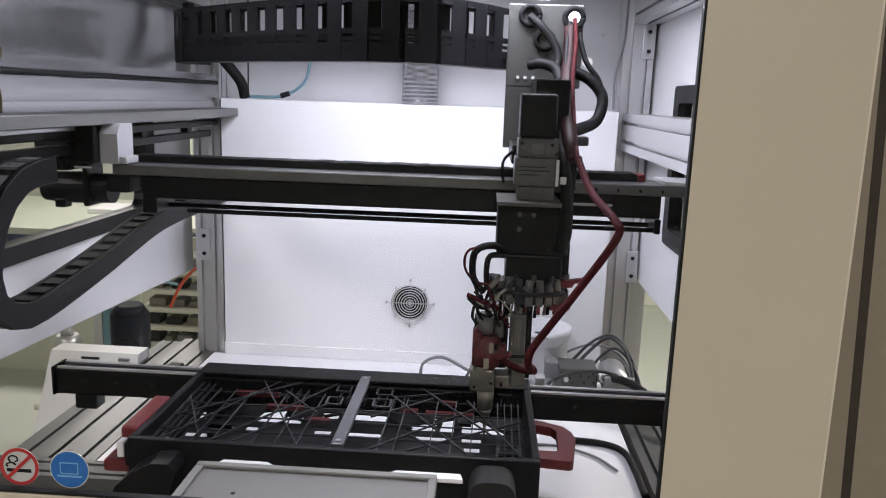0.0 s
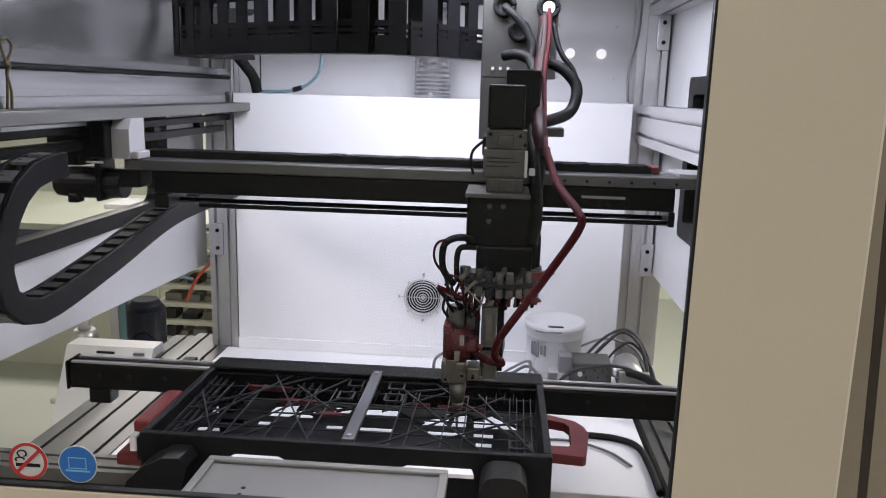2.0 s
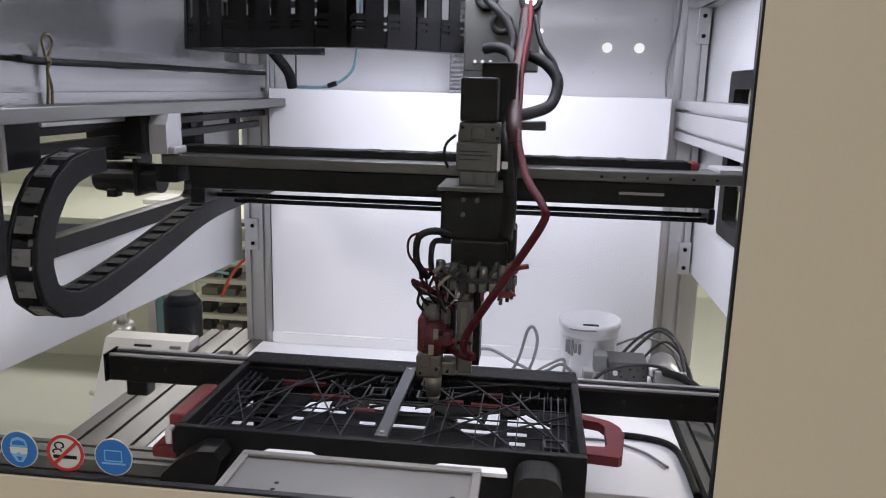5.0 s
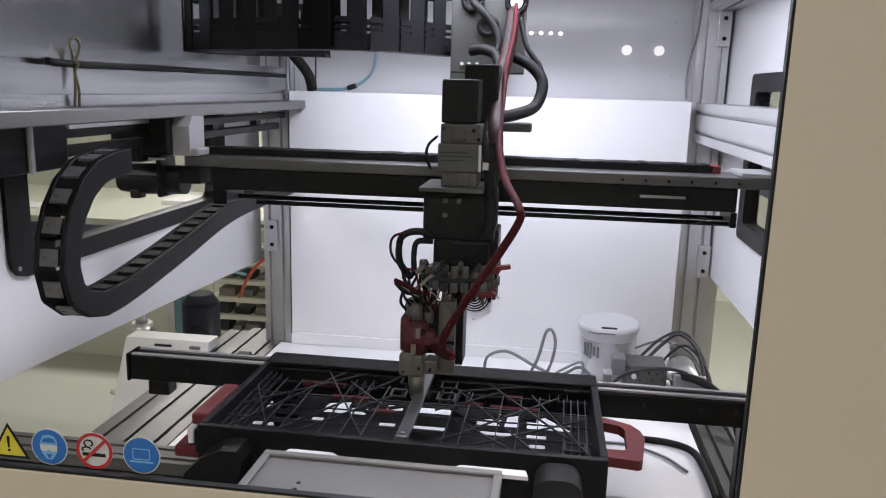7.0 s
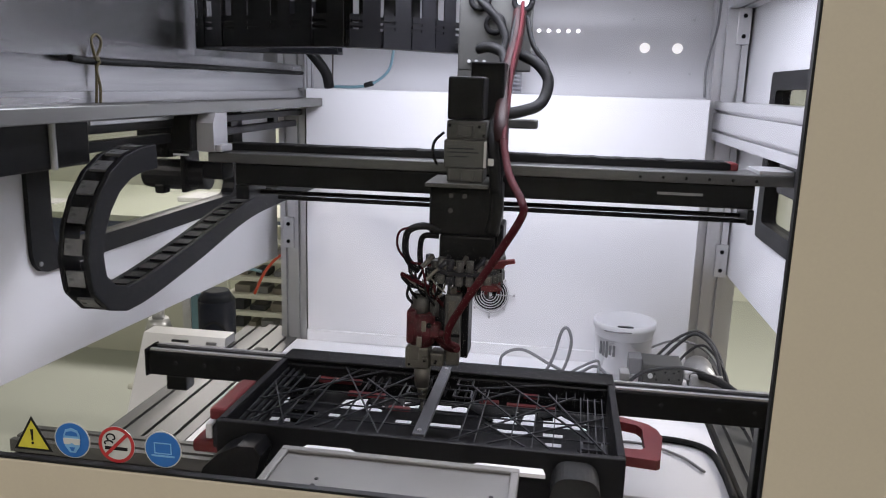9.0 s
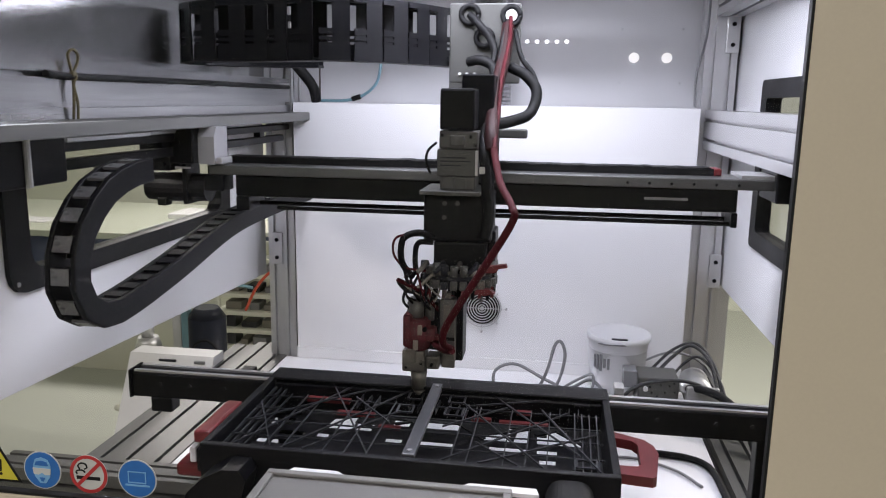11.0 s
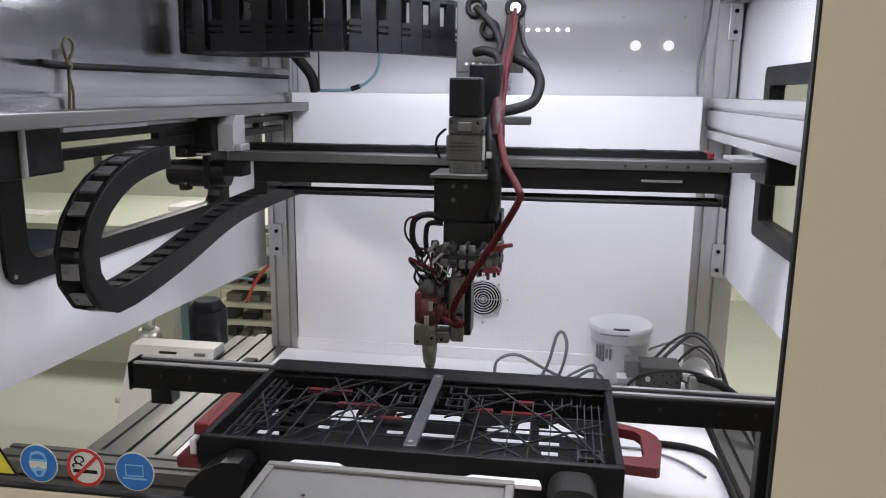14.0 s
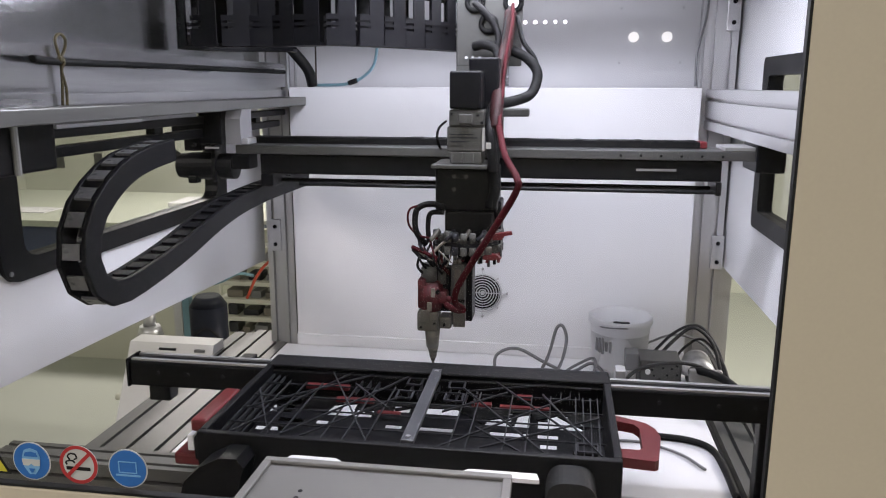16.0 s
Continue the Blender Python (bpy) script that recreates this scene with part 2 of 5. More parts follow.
# cream panel, its shade put into the colour as brown
structure("wall_front_right", prism(B(), slanted(0.3548, 1.1, 0.046, 0), "y", -0.0056, 0.01), TAN, "cream painted steel panel, coloured brown as in shade")
g = B()
box(g, 0.1826, 0.1846, -0.0138, -0.0065, 1.353, 2.02)
box(g, -1.02, 0.1824, -0.0138, -0.0065, 1.353, 1.3555)
structure("window_gasket", g, RUBBER, "black rubber window gasket")
pane = structure("window_1", box(B(), -1.04, 0.25, -0.006, -0.002, 1.30, 2.06), GLASS, "clear window pane of the machine")
pane.visible_shadow = False
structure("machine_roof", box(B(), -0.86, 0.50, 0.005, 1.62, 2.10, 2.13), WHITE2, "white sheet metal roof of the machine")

structure("wall_back", box(B(), -0.702, 0.357, 1.395, 1.548, 1.0, 1.7145, 0.002), WHITE, "bright white sheet metal rear housing")
structure("wall_back_skirt", box(B(), -0.701, 0.356, 1.386, 1.3945, 1.0005, 1.033, 0.001), WHITE, "white folded skirt at the foot of the rear housing")
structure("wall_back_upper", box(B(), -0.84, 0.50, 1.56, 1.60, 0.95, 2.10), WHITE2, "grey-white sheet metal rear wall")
# left side wall with its opening
w = prism(B(), [(0.01, 1.275), (1.50, 1.216), (1.50, 1.435), (0.01, 1.435)], "x", -0.85, -0.83)
box(w, -0.85, -0.83, 0.01, 0.455, 1.435, 2.10)
box(w, -0.85, -0.83, 1.215, 1.50, 1.435, 2.10)
box(w, -0.85, -0.83, 0.455, 1.215, 1.71, 2.10)
structure("wall_left", w, WHITE, "white sheet metal side wall with a window opening")
w = B()
box(w, 0.455, 0.475, 0.01, 0.56, 1.25, 2.10)
box(w, 0.455, 0.475, 1.165, 1.56, 1.25, 2.10)
box(w, 0.455, 0.475, 0.56, 1.165, 1.25, 1.44)
box(w, 0.455, 0.475, 0.56, 1.165, 1.75, 2.10)
structure("wall_right", w, WHITE, "white sheet metal side wall with a window opening")
structure("upper_panel_left", box(B(), -0.815, -0.805, 0.01, 1.50, 1.777, 2.10), STEEL, "polished grey steel panel over the rail")


def window_frame(name, x0, x1, y0, y1, z0, z1, w=0.035, wy=0.05, r=0.03):
    o = thing(name, (x0, y0, z0), "black plastic window frame with rounded corners", "window", kind="structure")
    poly = []
    for cy, cz, a0 in ((y1 - r, z1 - r, 0), (y0 + r, z1 - r, 90), (y0 + r, z0 + r, 180), (y1 - r, z0 + r, 270)):
        poly += [(cy + r * math.cos(radians(a0 + a)), cz + r * math.sin(radians(a0 + a))) for a in (0, 30, 60, 90)]
    bm = B()
    cy, cz = (y0 + y1) / 2, (z0 + z1) / 2
    sy, sz = 1 - 2 * wy / (y1 - y0), 1 - 2 * w / (z1 - z0)
    ins = [(cy + (a - cy) * sy, cz + (b - cz) * sz) for a, b in poly]
    n = len(poly)
    vs = [[bm.verts.new((x, a, b)) for a, b in ring] for x in (x0, x1) for ring in (poly, ins)]
    for i in range(n):
        j = (i + 1) % n
        for p, q in ((0, 1), (2, 3), (0, 2), (1, 3)):
            bm.faces.new((vs[p][i], vs[p][j], vs[q][j], vs[q][i]))
    bmesh.ops.recalc_face_normals(bm, faces=bm.faces)
    part("frame", bm, BLACK, o)
    p = part("pane", box(B(), (x0 + x1) / 2 - 0.002, (x0 + x1) / 2 + 0.002, y0 + wy * 0.8, y1 - wy * 0.8, z0 + w * 0.8, z1 - w * 0.8), GLASS, o)
    p.visible_shadow = False
    for a, b in ((y0 + w / 2, z0 + w / 2), (y1 - w / 2, z0 + w / 2)):
        part("screw", cyl(B(), (x1, a, b), (x1 + 0.002, a, b), 0.004, seg=10), ALUX, o)
    return o


window_frame("window_2", -0.856, -0.822, 0.427, 1.245, 1.414, 1.735, 0.034, 0.054, 0.035)
window_frame("window_3", 0.481, 0.447, 0.535, 1.190, 1.412, 1.780, 0.038, 0.045, 0.014)


def profile(name, axis, a0, a1, b0, b1, lo, hi, material=ALU, label="natural aluminium slotted profile of the machine frame", step=0.04):
    return solid(name, prism(B(), slotted(a0, a1, b0, b1, step), axis, lo, hi), material, label, "frame profile", "machine frame")


profile("frame_post", "z", -0.784, -0.708, 1.405, 1.485, 0.95, 2.09)
profile("frame_post", "z", 0.366, 0.446, 1.455, 1.540, 0.95, 2.09)
profile("frame_beam", "y", 0.377, 0.452, 1.613, 1.711, 0.02, 1.45, step=0.049)
profile("frame_beam", "y", -0.800, -0.712, 1.690, 1.775, 0.02, 1.40, step=0.0425, material=RAILALU)
profile("roof_beam", "y", 0.388, 0.452, 1.942, 2.030, 0.02, 1.45, step=0.044)
profile("roof_beam", "y", -0.800, -0.724, 1.945, 2.030, 0.02, 1.40, step=0.0425)
profile("base_profile", "y", -0.862, -0.738, 0.950, 1.000, 0.682, 1.50, BASESTREAKY, step=0.062)
# outer profile added to give the dark shading band beside the base
profile("base_profile", "y", -0.935, -0.863, 0.940, 0.990, 0.682, 1.50, BASEALU, "dark slotted profile in place of the shading band beside the machine base", 0.07)
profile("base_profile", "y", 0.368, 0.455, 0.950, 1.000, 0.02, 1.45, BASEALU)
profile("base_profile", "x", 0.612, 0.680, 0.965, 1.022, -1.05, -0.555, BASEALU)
# base cabinet under the deck
structure("base_left", box(B(), -0.874, -0.862, 0.032, 1.60, 0.10, 0.9495), CREAM, "cream painted base panel of the machine")
structure("base_right", box(B(), 0.444, 0.456, 0.032, 1.60, 0.10, 0.9495), CREAM, "cream painted base panel of the machine")
structure("base_back", box(B(), -0.861, 0.443, 1.588, 1.60, 0.10, 0.9495), CREAM, "cream painted base panel of the machine")
for fx in (-0.82, 0.40):
    for fy in (0.10, 1.52):
        solid("machine_foot", cyl(B(), (fx, fy, 0.0), (fx, fy, 0.12), 0.035), RUBBER, "round black levelling foot under the machine", "foot", "machine feet", smooth=True)
# wide flange under the left rail
solid("rail_flange", box(B(), -0.735, -0.655, 0.06, 1.43, 1.668, 1.6898, 0.002), RAILFLANGE, "dull grey steel flange under the aluminium rail", "flange")
rail = thing("guide_rail", (-0.76, 0.2, 1.6), "black double linear guide rail on the side wall", "guide rail")
part("upper_bar", box(B(), -0.736, -0.712, 0.42, 1.395, 1.6425, 1.6575, 0.002), BLACK, rail)
part("lower_bar", box(B(), -0.738, -0.716, 0.42, 1.36, 1.614, 1.6305, 0.002), BLACK, rail)
part("cover_strip", box(B(), -0.7115, -0.7085, 0.42, 0.87, 1.6580, 1.6695), ALUX, rail, "bright aluminium strip")
# lamp highlight on the strip's lower edge, made as a brighter piece
part("strip_highlight", box(B(), -0.7095, -0.7055, 0.425, 0.66, 1.6565, 1.6635, 0.001), ALU, rail, "strip edge in brighter metal for the lamp highlight")
part("drive_box", box(B(), -0.80, -0.705, 0.12, 0.4195, 1.600, 1.6675, 0.004), BLACK, rail)
part("rod", cyl(B(), (-0.702, 0.33, 1.60), (-0.702, 0.33, 1.6675), 0.005, seg=10), ALUX, rail)
for ry in (0.40, 0.72, 0.95, 1.2):
    part("spacer", box(B(), -0.735, -0.718, ry, ry + 0.03, 1.6308, 1.6423), BLACK, rail)
solid("deck", box(B(), -0.736, 0.352, 0.685, 1.393, 0.985, 1.000, 0.002), WHITE, "white sheet metal deck plate", "deck")
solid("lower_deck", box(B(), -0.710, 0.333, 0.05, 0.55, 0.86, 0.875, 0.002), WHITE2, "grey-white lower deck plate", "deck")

# ---- lamps of the machine ----
for lx0, lx1, ly, lz in ((-0.48, 0.14, 1.08, 1.958), (-0.43, 0.23, 0.74, 2.063)):
    o = thing("led_strip_light", (lx0, ly, lz), "white led strip light in an aluminium channel under the machine roof", "lamp", "machine lamps")
    part("housing", box(B(), lx0, lx1, ly - 0.045, ly + 0.045, lz + 0.012, lz + 0.03, 0.003), ALU, o)
    part("diffuser", box(B(), lx0 + 0.01, lx1 - 0.01, ly - 0.038, ly + 0.038, lz + 0.002, lz + 0.0115), LED, o)
    for hx in (lx0 + 0.06, lx1 - 0.06):
        part("hanger", box(B(), hx - 0.01, hx + 0.01, ly - 0.004, ly + 0.004, lz + 0.03, 2.10), ALUX, o)

# ---- gantry ----
gantry = thing("gantry_beam", (0.0, 0.70, 1.577), "black gantry beam with a grey guide rail across the machine", "gantry")
bm = box(B(), -0.612, 0.328, 0.706, 0.79, 1.536, 1.577, 0.003)
part("beam", bm, BLACK, gantry)
gr = part("guide_rail", box(B(), -0.662, 0.400, 0.698, 0.80, 1.5775, 1.5965, 0.002), FLANGE, gantry, "dull grey steel guide rail")
bm = box(B(), -0.650, 0.292, 0.752, 0.80, 1.597, 1.609)
rnd = random.Random(4)
for i in range(62):
    x0 = -0.648 + i * 0.0151
    h = 0.0006 + 0.0016 * rnd.random() * (1 if i > 22 else 0.3)
    box(bm, x0, x0 + 0.0138, 0.753, 0.799, 1.6092, 1.6095 + h)
part("belt_cover", bm, RUBBER, gantry, "black toothed belt")
part("end_cap", box(B(), 0.293, 0.306, 0.75, 0.80, 1.597, 1.610, 0.002), RED, gantry, "small dark red end cap")
part("support_rod", cyl(B(), (-0.53, 0.715, 1.5145), (0.320, 0.715, 1.5145), 0.0042, seg=10), BLACK, gantry)
part("support_rod", cyl(B(), (-0.60, 0.765, 1.5165), (0.320, 0.765, 1.5165), 0.0045, seg=10), BLACK, gantry)
part("end_bracket", box(B(), 0.319, 0.330, 0.704, 0.79, 1.509, 1.5355, 0.002), BLACK, gantry)
part("end_bracket", box(B(), -0.612, -0.585, 0.706, 0.79, 1.508, 1.5355, 0.002), BLACK, gantry)
part("name_plate", box(B(), 0.166, 0.242, 0.7035, 0.7062, 1.5555, 1.5600), ALUX, gantry, "narrow grey strip")
for i in range(6):
    part("bolt", cyl(B(), (0.134 + i * 0.0385, 0.6965, 1.586), (0.134 + i * 0.0385, 0.6985, 1.586), 0.0028, seg=8), BLACK, gr)
eb = prism(B(), [(0.685, 1.598), (0.685, 1.651), (0.697, 1.6695), (0.745, 1.6695), (0.745, 1.598)], "x", -0.676, -0.643)
box(eb, -0.6425, -0.628, 0.687, 0.735, 1.598, 1.612, 0.003)
part("end_block", eb, ALUBLOCK, gantry, "bright machined aluminium block")
bm = box(B(), -0.725, -0.677, 0.664, 0.80, 1.600, 1.667, 0.003)
box(bm, -0.792, -0.7255, 0.675, 0.80, 1.622, 1.640, 0.003)
box(bm, -0.762, -0.7260, 0.668, 0.74, 1.585, 1.6215, 0.003)
for cx, cz in ((-0.745, 1.612), (-0.738, 1.598), (-0.705, 1.640)):
    cyl(bm, (cx, 0.660, cz), (cx, 0.668, cz), 0.004, seg=10)
part("carriage", bm, BLACK, gantry, "black carriage on the guide rail")
part("shiny_key", box(B(), -0.712, -0.682, 0.660, 0.6635, 1.591, 1.5945), ALU, gantry, "shiny flat key")
bm = cyl(B(), (-0.772, 0.72, 1.549), (-0.715, 0.72, 1.549), 0.0295)
cyl(bm, (-0.798, 0.72, 1.549), (-0.772, 0.72, 1.549), 0.0265, 0.0290)
box(bm, -0.7145, -0.705, 0.69, 0.75, 1.518, 1.597, 0.002)
cyl(bm, (-0.7045, 0.72, 1.549), (-0.672, 0.72, 1.549), 0.0275)
box(bm, -0.772, -0.752, 0.695, 0.72, 1.513, 1.530, 0.003)
part("motor", bm, BLACK, gantry, "black cylindrical servo motor")
part("motor_gland", cyl(B(), (-0.812, 0.70, 1.583), (-0.796, 0.712, 1.567), 0.009, seg=12), NOZZLE, gantry, "small metal cable gland", True)
part("motor_flange", box(B(), -0.6715, -0.632, 0.695, 0.745, 1.545, 1.577, 0.003), BLACK, gantry)
part("carriage_right", box(B(), 0.386, 0.440, 0.685, 0.80, 1.5565, 1.614, 0.004), BLACK, gantry, "black carriage under the side profile")
part("carriage_plate", box(B(), 0.330, 0.440, 0.70, 0.79, 1.5970, 1.604, 0.001), ALU, gantry)

# ---- tool head ----
head = thing("tool_head", (0.098, 0.62, 1.57), "black and grey dispensing head with a red nozzle body", "machine head")
bm = box(B(), 0.046, 0.186, 0.836, 0.845, 1.76, 1.913, 0.003)
box(bm, 0.046, 0.150, 0.836, 0.845, 1.645, 1.7605)
bp = part("back_plate", bm, GREY, head, "grey metal mounting plate")
for gx, gz, r in ((0.086, 1.891, 0.017), (0.167, 1.889, 0.017), (0.115, 1.847, 0.016)):
    t = B()
    n = 20
    path = [(gx + r * math.cos(2 * math.pi * k / n), 0.832, gz + r * math.sin(2 * math.pi * k / n)) for k in range(n + 1)]
    part("grommet", tube(t, path, 0.0055, 8, 1), RUBBER, head, "black rubber cable grommet", True)
part("grommet_core", cyl(B(), (0.167, 0.826, 1.889), (0.167, 0.836, 1.889), 0.011), SIGNW, head)
part("cable_loom", tube(B(), [(0.086, 0.83, 1.89), (0.105, 0.815, 1.872), (0.128, 0.81, 1.845), (0.140, 0.80, 1.815), (0.135, 0.79, 1.79)], 0.0075), RUBBER, head, smooth=True)
part("cable_loom", tube(B(), [(0.088, 0.815, 1.800), (0.11, 0.80, 1.803), (0.135, 0.79, 1.793), (0.145, 0.77, 1.77)], 0.010), RUBBER, head, smooth=True)
for sx in (0.068, 0.082, 0.097):
    part("screw", cyl(B(), (sx, 0.836, 1.778), (sx, 0.833, 1.778), 0.0032, seg=10), SIGNW, bp)
part("chain_bracket", box(B(), 0.030, 0.060, 0.846, 0.935, 1.800, 1.812, 0.001), BLACK, head, "black chain bracket")
part("saddle", box(B(), 0.058, 0.150, 0.655, 0.836, 1.628, 1.660, 0.003), BLACK, head)
part("motor", box(B(), 0.067, 0.126, 0.585, 0.655, 1.677, 1.746, 0.004), BLACK, head, "black servo motor")
part("rear_motor", box(B(), 0.094, 0.152, 0.66, 0.835, 1.664, 1.772, 0.003), BLACK, head)
bm = box(B(), 0.066, 0.132, 0.588, 0.654, 1.645, 1.6755, 0.003)
box(bm, 0.085, 0.110, 0.580, 0.590, 1.650, 1.668, 0.002)
part("connector", bm, DARKALU, head, "grey motor connector")
act = part("actuator", box(B(), 0.062, 0.132, 0.590, 0.654, 1.598, 1.6445, 0.003), PALEGREY, head, "greyish actuator housing with a type label")
lb = part("type_label", box(B(), 0.064, 0.126, 0.5888, 0.5898, 1.610, 1.636, 0.0003), GREY, act, "worn grey type label")
for z, x1 in ((1.629, 0.112), (1.623, 0.120), (1.616, 0.104)):
    part("print_bar", box(B(), 0.068, x1, 0.5880, 0.5887, z, z + 0.0022), RIB, lb)
part("strap", box(B(), 0.1285, 0.1335, 0.586, 0.5895, 1.600, 1.643, 0.001), ALU, act, "bright edge clip")
for k in range(3):
    part("fin", box(B(), 0.070 + 0.02 * k, 0.074 + 0.02 * k, 0.586, 0.5895, 1.576, 1.597, 0.001), PALEGREY, head)
for bx, bz in ((0.072, 1.668), (0.120, 1.666), (0.128, 1.652)):
    part("screw", cyl(B(), (bx, 0.585, bz), (bx, 0.5882, bz), 0.003, seg=10), BLACK, head)
part("actuator_foot", box(B(), 0.068, 0.128, 0.590, 0.654, 1.575, 1.5975, 0.002), DARKALU, head)
part("bracket", box(B(), 0.036, 0.140, 0.565, 0.690, 1.568, 1.5745, 0.001), DARKALU, head, "bright bracket plate")
sb = part("slide_body", box(B(), 0.038, 0.158, 0.60, 0.690, 1.482, 1.5675, 0.005), BLACK, head, "black slide body")
for bx, bz in ((0.075, 1.55), (0.098, 1.55), (0.075, 1.525)):
    part("screw", cyl(B(), (bx, 0.597, bz), (bx, 0.600, bz), 0.004, seg=10), DARKALU, sb)
part("lower_body", box(B(), 0.056, 0.150, 0.605, 0.690, 1.415, 1.4815, 0.004), BLACK, head)
part("side_plate", box(B(), 0.150, 0.164, 0.625, 0.690, 1.39, 1.50, 0.003), BLACK, head)
part("column", box(B(), 0.078, 0.108, 0.635, 0.690, 1.252, 1.4145, 0.002), BLACK, head, "black linear slide")
vb = part("valve", box(B(), 0.0690, 0.096, 0.605, 0.634, 1.252, 1.376, 0.003), PALEGREY, head, "grey valve body")
part("valve_cap", cyl(B(), (0.082, 0.62, 1.376), (0.082, 0.62, 1.386), 0.007), BEIGE, vb)
part("valve_foot", box(B(), 0.074, 0.098, 0.598, 0.6048, 1.250, 1.290, 0.002), NOZZLE, vb)
part("valve_band", box(B(), 0.0685, 0.0965, 0.603, 0.6048, 1.300, 1.306, 0.0005), RUBBER, vb)
# ring of pneumatic valves
rv = random.Random(21)
ring_bm = cyl(B(), (0.098, 0.645, 1.416), (0.098, 0.645, 1.424), 0.066, seg=28)
cyl(ring_bm, (0.098, 0.645, 1.398), (0.098, 0.645, 1.4155), 0.054, seg=28)
part("valve_disc", ring_bm, RIB, head, "dark round valve disc")
for k in range(13):
    a = radians(176 + k * 15.4)
    c, sn = math.cos(a), math.sin(a)
    cx, cy = 0.098 + 0.064 * c, 0.645 + 0.064 * sn
    up = 0.010 + 0.012 * rv.random()
    bm = cyl(B(), (cx, cy, 1.4242), (cx, cy, 1.4242 + up), 0.0075, 0.0065, 10)
    box(bm, cx - 0.006, cx + 0.006, cy - 0.008, cy + 0.004, 1.400, 1.4155, 0.0015)
    fit_ob = part("fitting", bm, (DARKALU, RIB, NOZZLE, PALEGREY)[rv.randrange(4)], head, smooth=True)
    low = 1.376 + 0.016 * rv.random()
    part("fitting_stem", cyl(B(), (cx, cy - 0.002, low), (cx, cy - 0.002, 1.400), 0.0032, seg=8), (RUBBER, DARKALU, RUBBER, RED)[k % 4], fit_ob, smooth=True)
part("manifold", box(B(), 0.062, 0.150, 0.63, 0.69, 1.3985, 1.4150, 0.002), RIB, head)
part("red_lever", prism(B(), [(0.140, 1.428), (0.150, 1.440), (0.186, 1.446), (0.188, 1.440), (0.172, 1.437), (0.168, 1.430)], "y", 0.598, 0.610), RED, head, "red lever")
part("red_lever", prism(B(), [(0.126, 1.392), (0.134, 1.400), (0.158, 1.402), (0.168, 1.394), (0.150, 1.390)], "y", 0.590, 0.604), RED, head, "red lever")
for pts, r, m in (
    ([(0.058, 0.60, 1.488), (0.03, 0.595, 1.497), (0.004, 0.59, 1.485), (0.002, 0.59, 1.445), (0.02, 0.60, 1.415)], 0.006, RUBBER),
    ([(0.056, 0.60, 1.480), (0.030, 0.60, 1.478), (0.024, 0.60, 1.455), (0.026, 0.60, 1.42)], 0.005, RUBBER),
    ([(0.040, 0.60, 1.492), (-0.005, 0.585, 1.490), (-0.012, 0.585, 1.46), (0.008, 0.59, 1.435), (0.045, 0.59, 1.43)], 0.0022, REDHOSE),
    ([(0.0, 0.59, 1.405), (0.03, 0.58, 1.40), (0.06, 0.59, 1.425), (0.10, 0.58, 1.43)], 0.003, BEIGE),
    ([(-0.004, 0.59, 1.408), (0.012, 0.585, 1.395), (0.03, 0.60, 1.385), (0.035, 0.605, 1.36)], 0.0045, RUBBER),
    ([(-0.006, 0.59, 1.412), (0.025, 0.58, 1.402), (0.05, 0.585, 1.39)], 0.004, REDHOSE),
    ([(0.006, 0.60, 1.39), (0.004, 0.595, 1.372), (0.016, 0.60, 1.358), (0.026, 0.605, 1.372), (0.03, 0.605, 1.40)], 0.0025, RUBBER),
    ([(0.045, 0.60, 1.395), (0.052, 0.595, 1.375), (0.06, 0.60, 1.395)], 0.0022, BEIGE),
):
    part("wire", tube(B(), pts, r), m, head, smooth=True)
bm = cyl(B(), (0.026, 0.605, 1.340), (0.026, 0.605, 1.372), 0.0145)
cyl(bm, (0.026, 0.605, 1.372), (0.026, 0.605, 1.378), 0.011)
cyl(bm, (0.050, 0.610, 1.335), (0.050, 0.610, 1.366), 0.0085)
part("tool_cap", bm, PALEGREY, head, "grimy grey valve cap", True)
part("tool_block", box(B(), 0.008, 0.066, 0.610, 0.640, 1.278, 1.368, 0.003), PLASTIC, head, "black tool holder")
bm = cyl(B(), (0.030, 0.600, 1.284), (0.030, 0.600, 1.342), 0.0235)
bmesh.ops.bevel(bm, geom=[e for e in bm.edges if abs(e.verts[0].co.z - e.verts[1].co.z) < 1e-5], offset=0.005, segments=2, affect="EDGES")
box(bm, 0.006, 0.022, 0.580, 0.620, 1.290, 1.350, 0.004)
box(bm, 0.038, 0.064, 0.584, 0.612, 1.300, 1.326, 0.005)
cyl(bm, (0.060, 0.592, 1.312), (0.072, 0.590, 1.308), 0.006, seg=10)
rb = part("red_body", bm, REDBODY, head, "worn red nozzle body", True)
part("red_clip", box(B(), 0.034, 0.042, 0.5735, 0.5775, 1.316, 1.334, 0.001), BEIGE, rb)
part("red_clip", box(B(), 0.026, 0.035, 0.573, 0.577, 1.288, 1.306, 0.001), BEIGE, rb)
part("red_clip", cyl(B(), (0.046, 0.577, 1.326), (0.046, 0.5835, 1.326), 0.0045, seg=10), RUBBER, rb)
bm = box(B(), 0.004, 0.046, 0.583, 0.628, 1.243, 1.2835, 0.004)
box(bm, 0.0465, 0.071, 0.590, 0.628, 1.248, 1.272, 0.003)
box(bm, 0.012, 0.030, 0.579, 0.5825, 1.262, 1.288, 0.0015)
cyl(bm, (0.040, 0.5825, 1.262), (0.040, 0.577, 1.262), 0.0055, seg=12)
part("nozzle_block", bm, NOZZLE, head, "tarnished metal nozzle block")
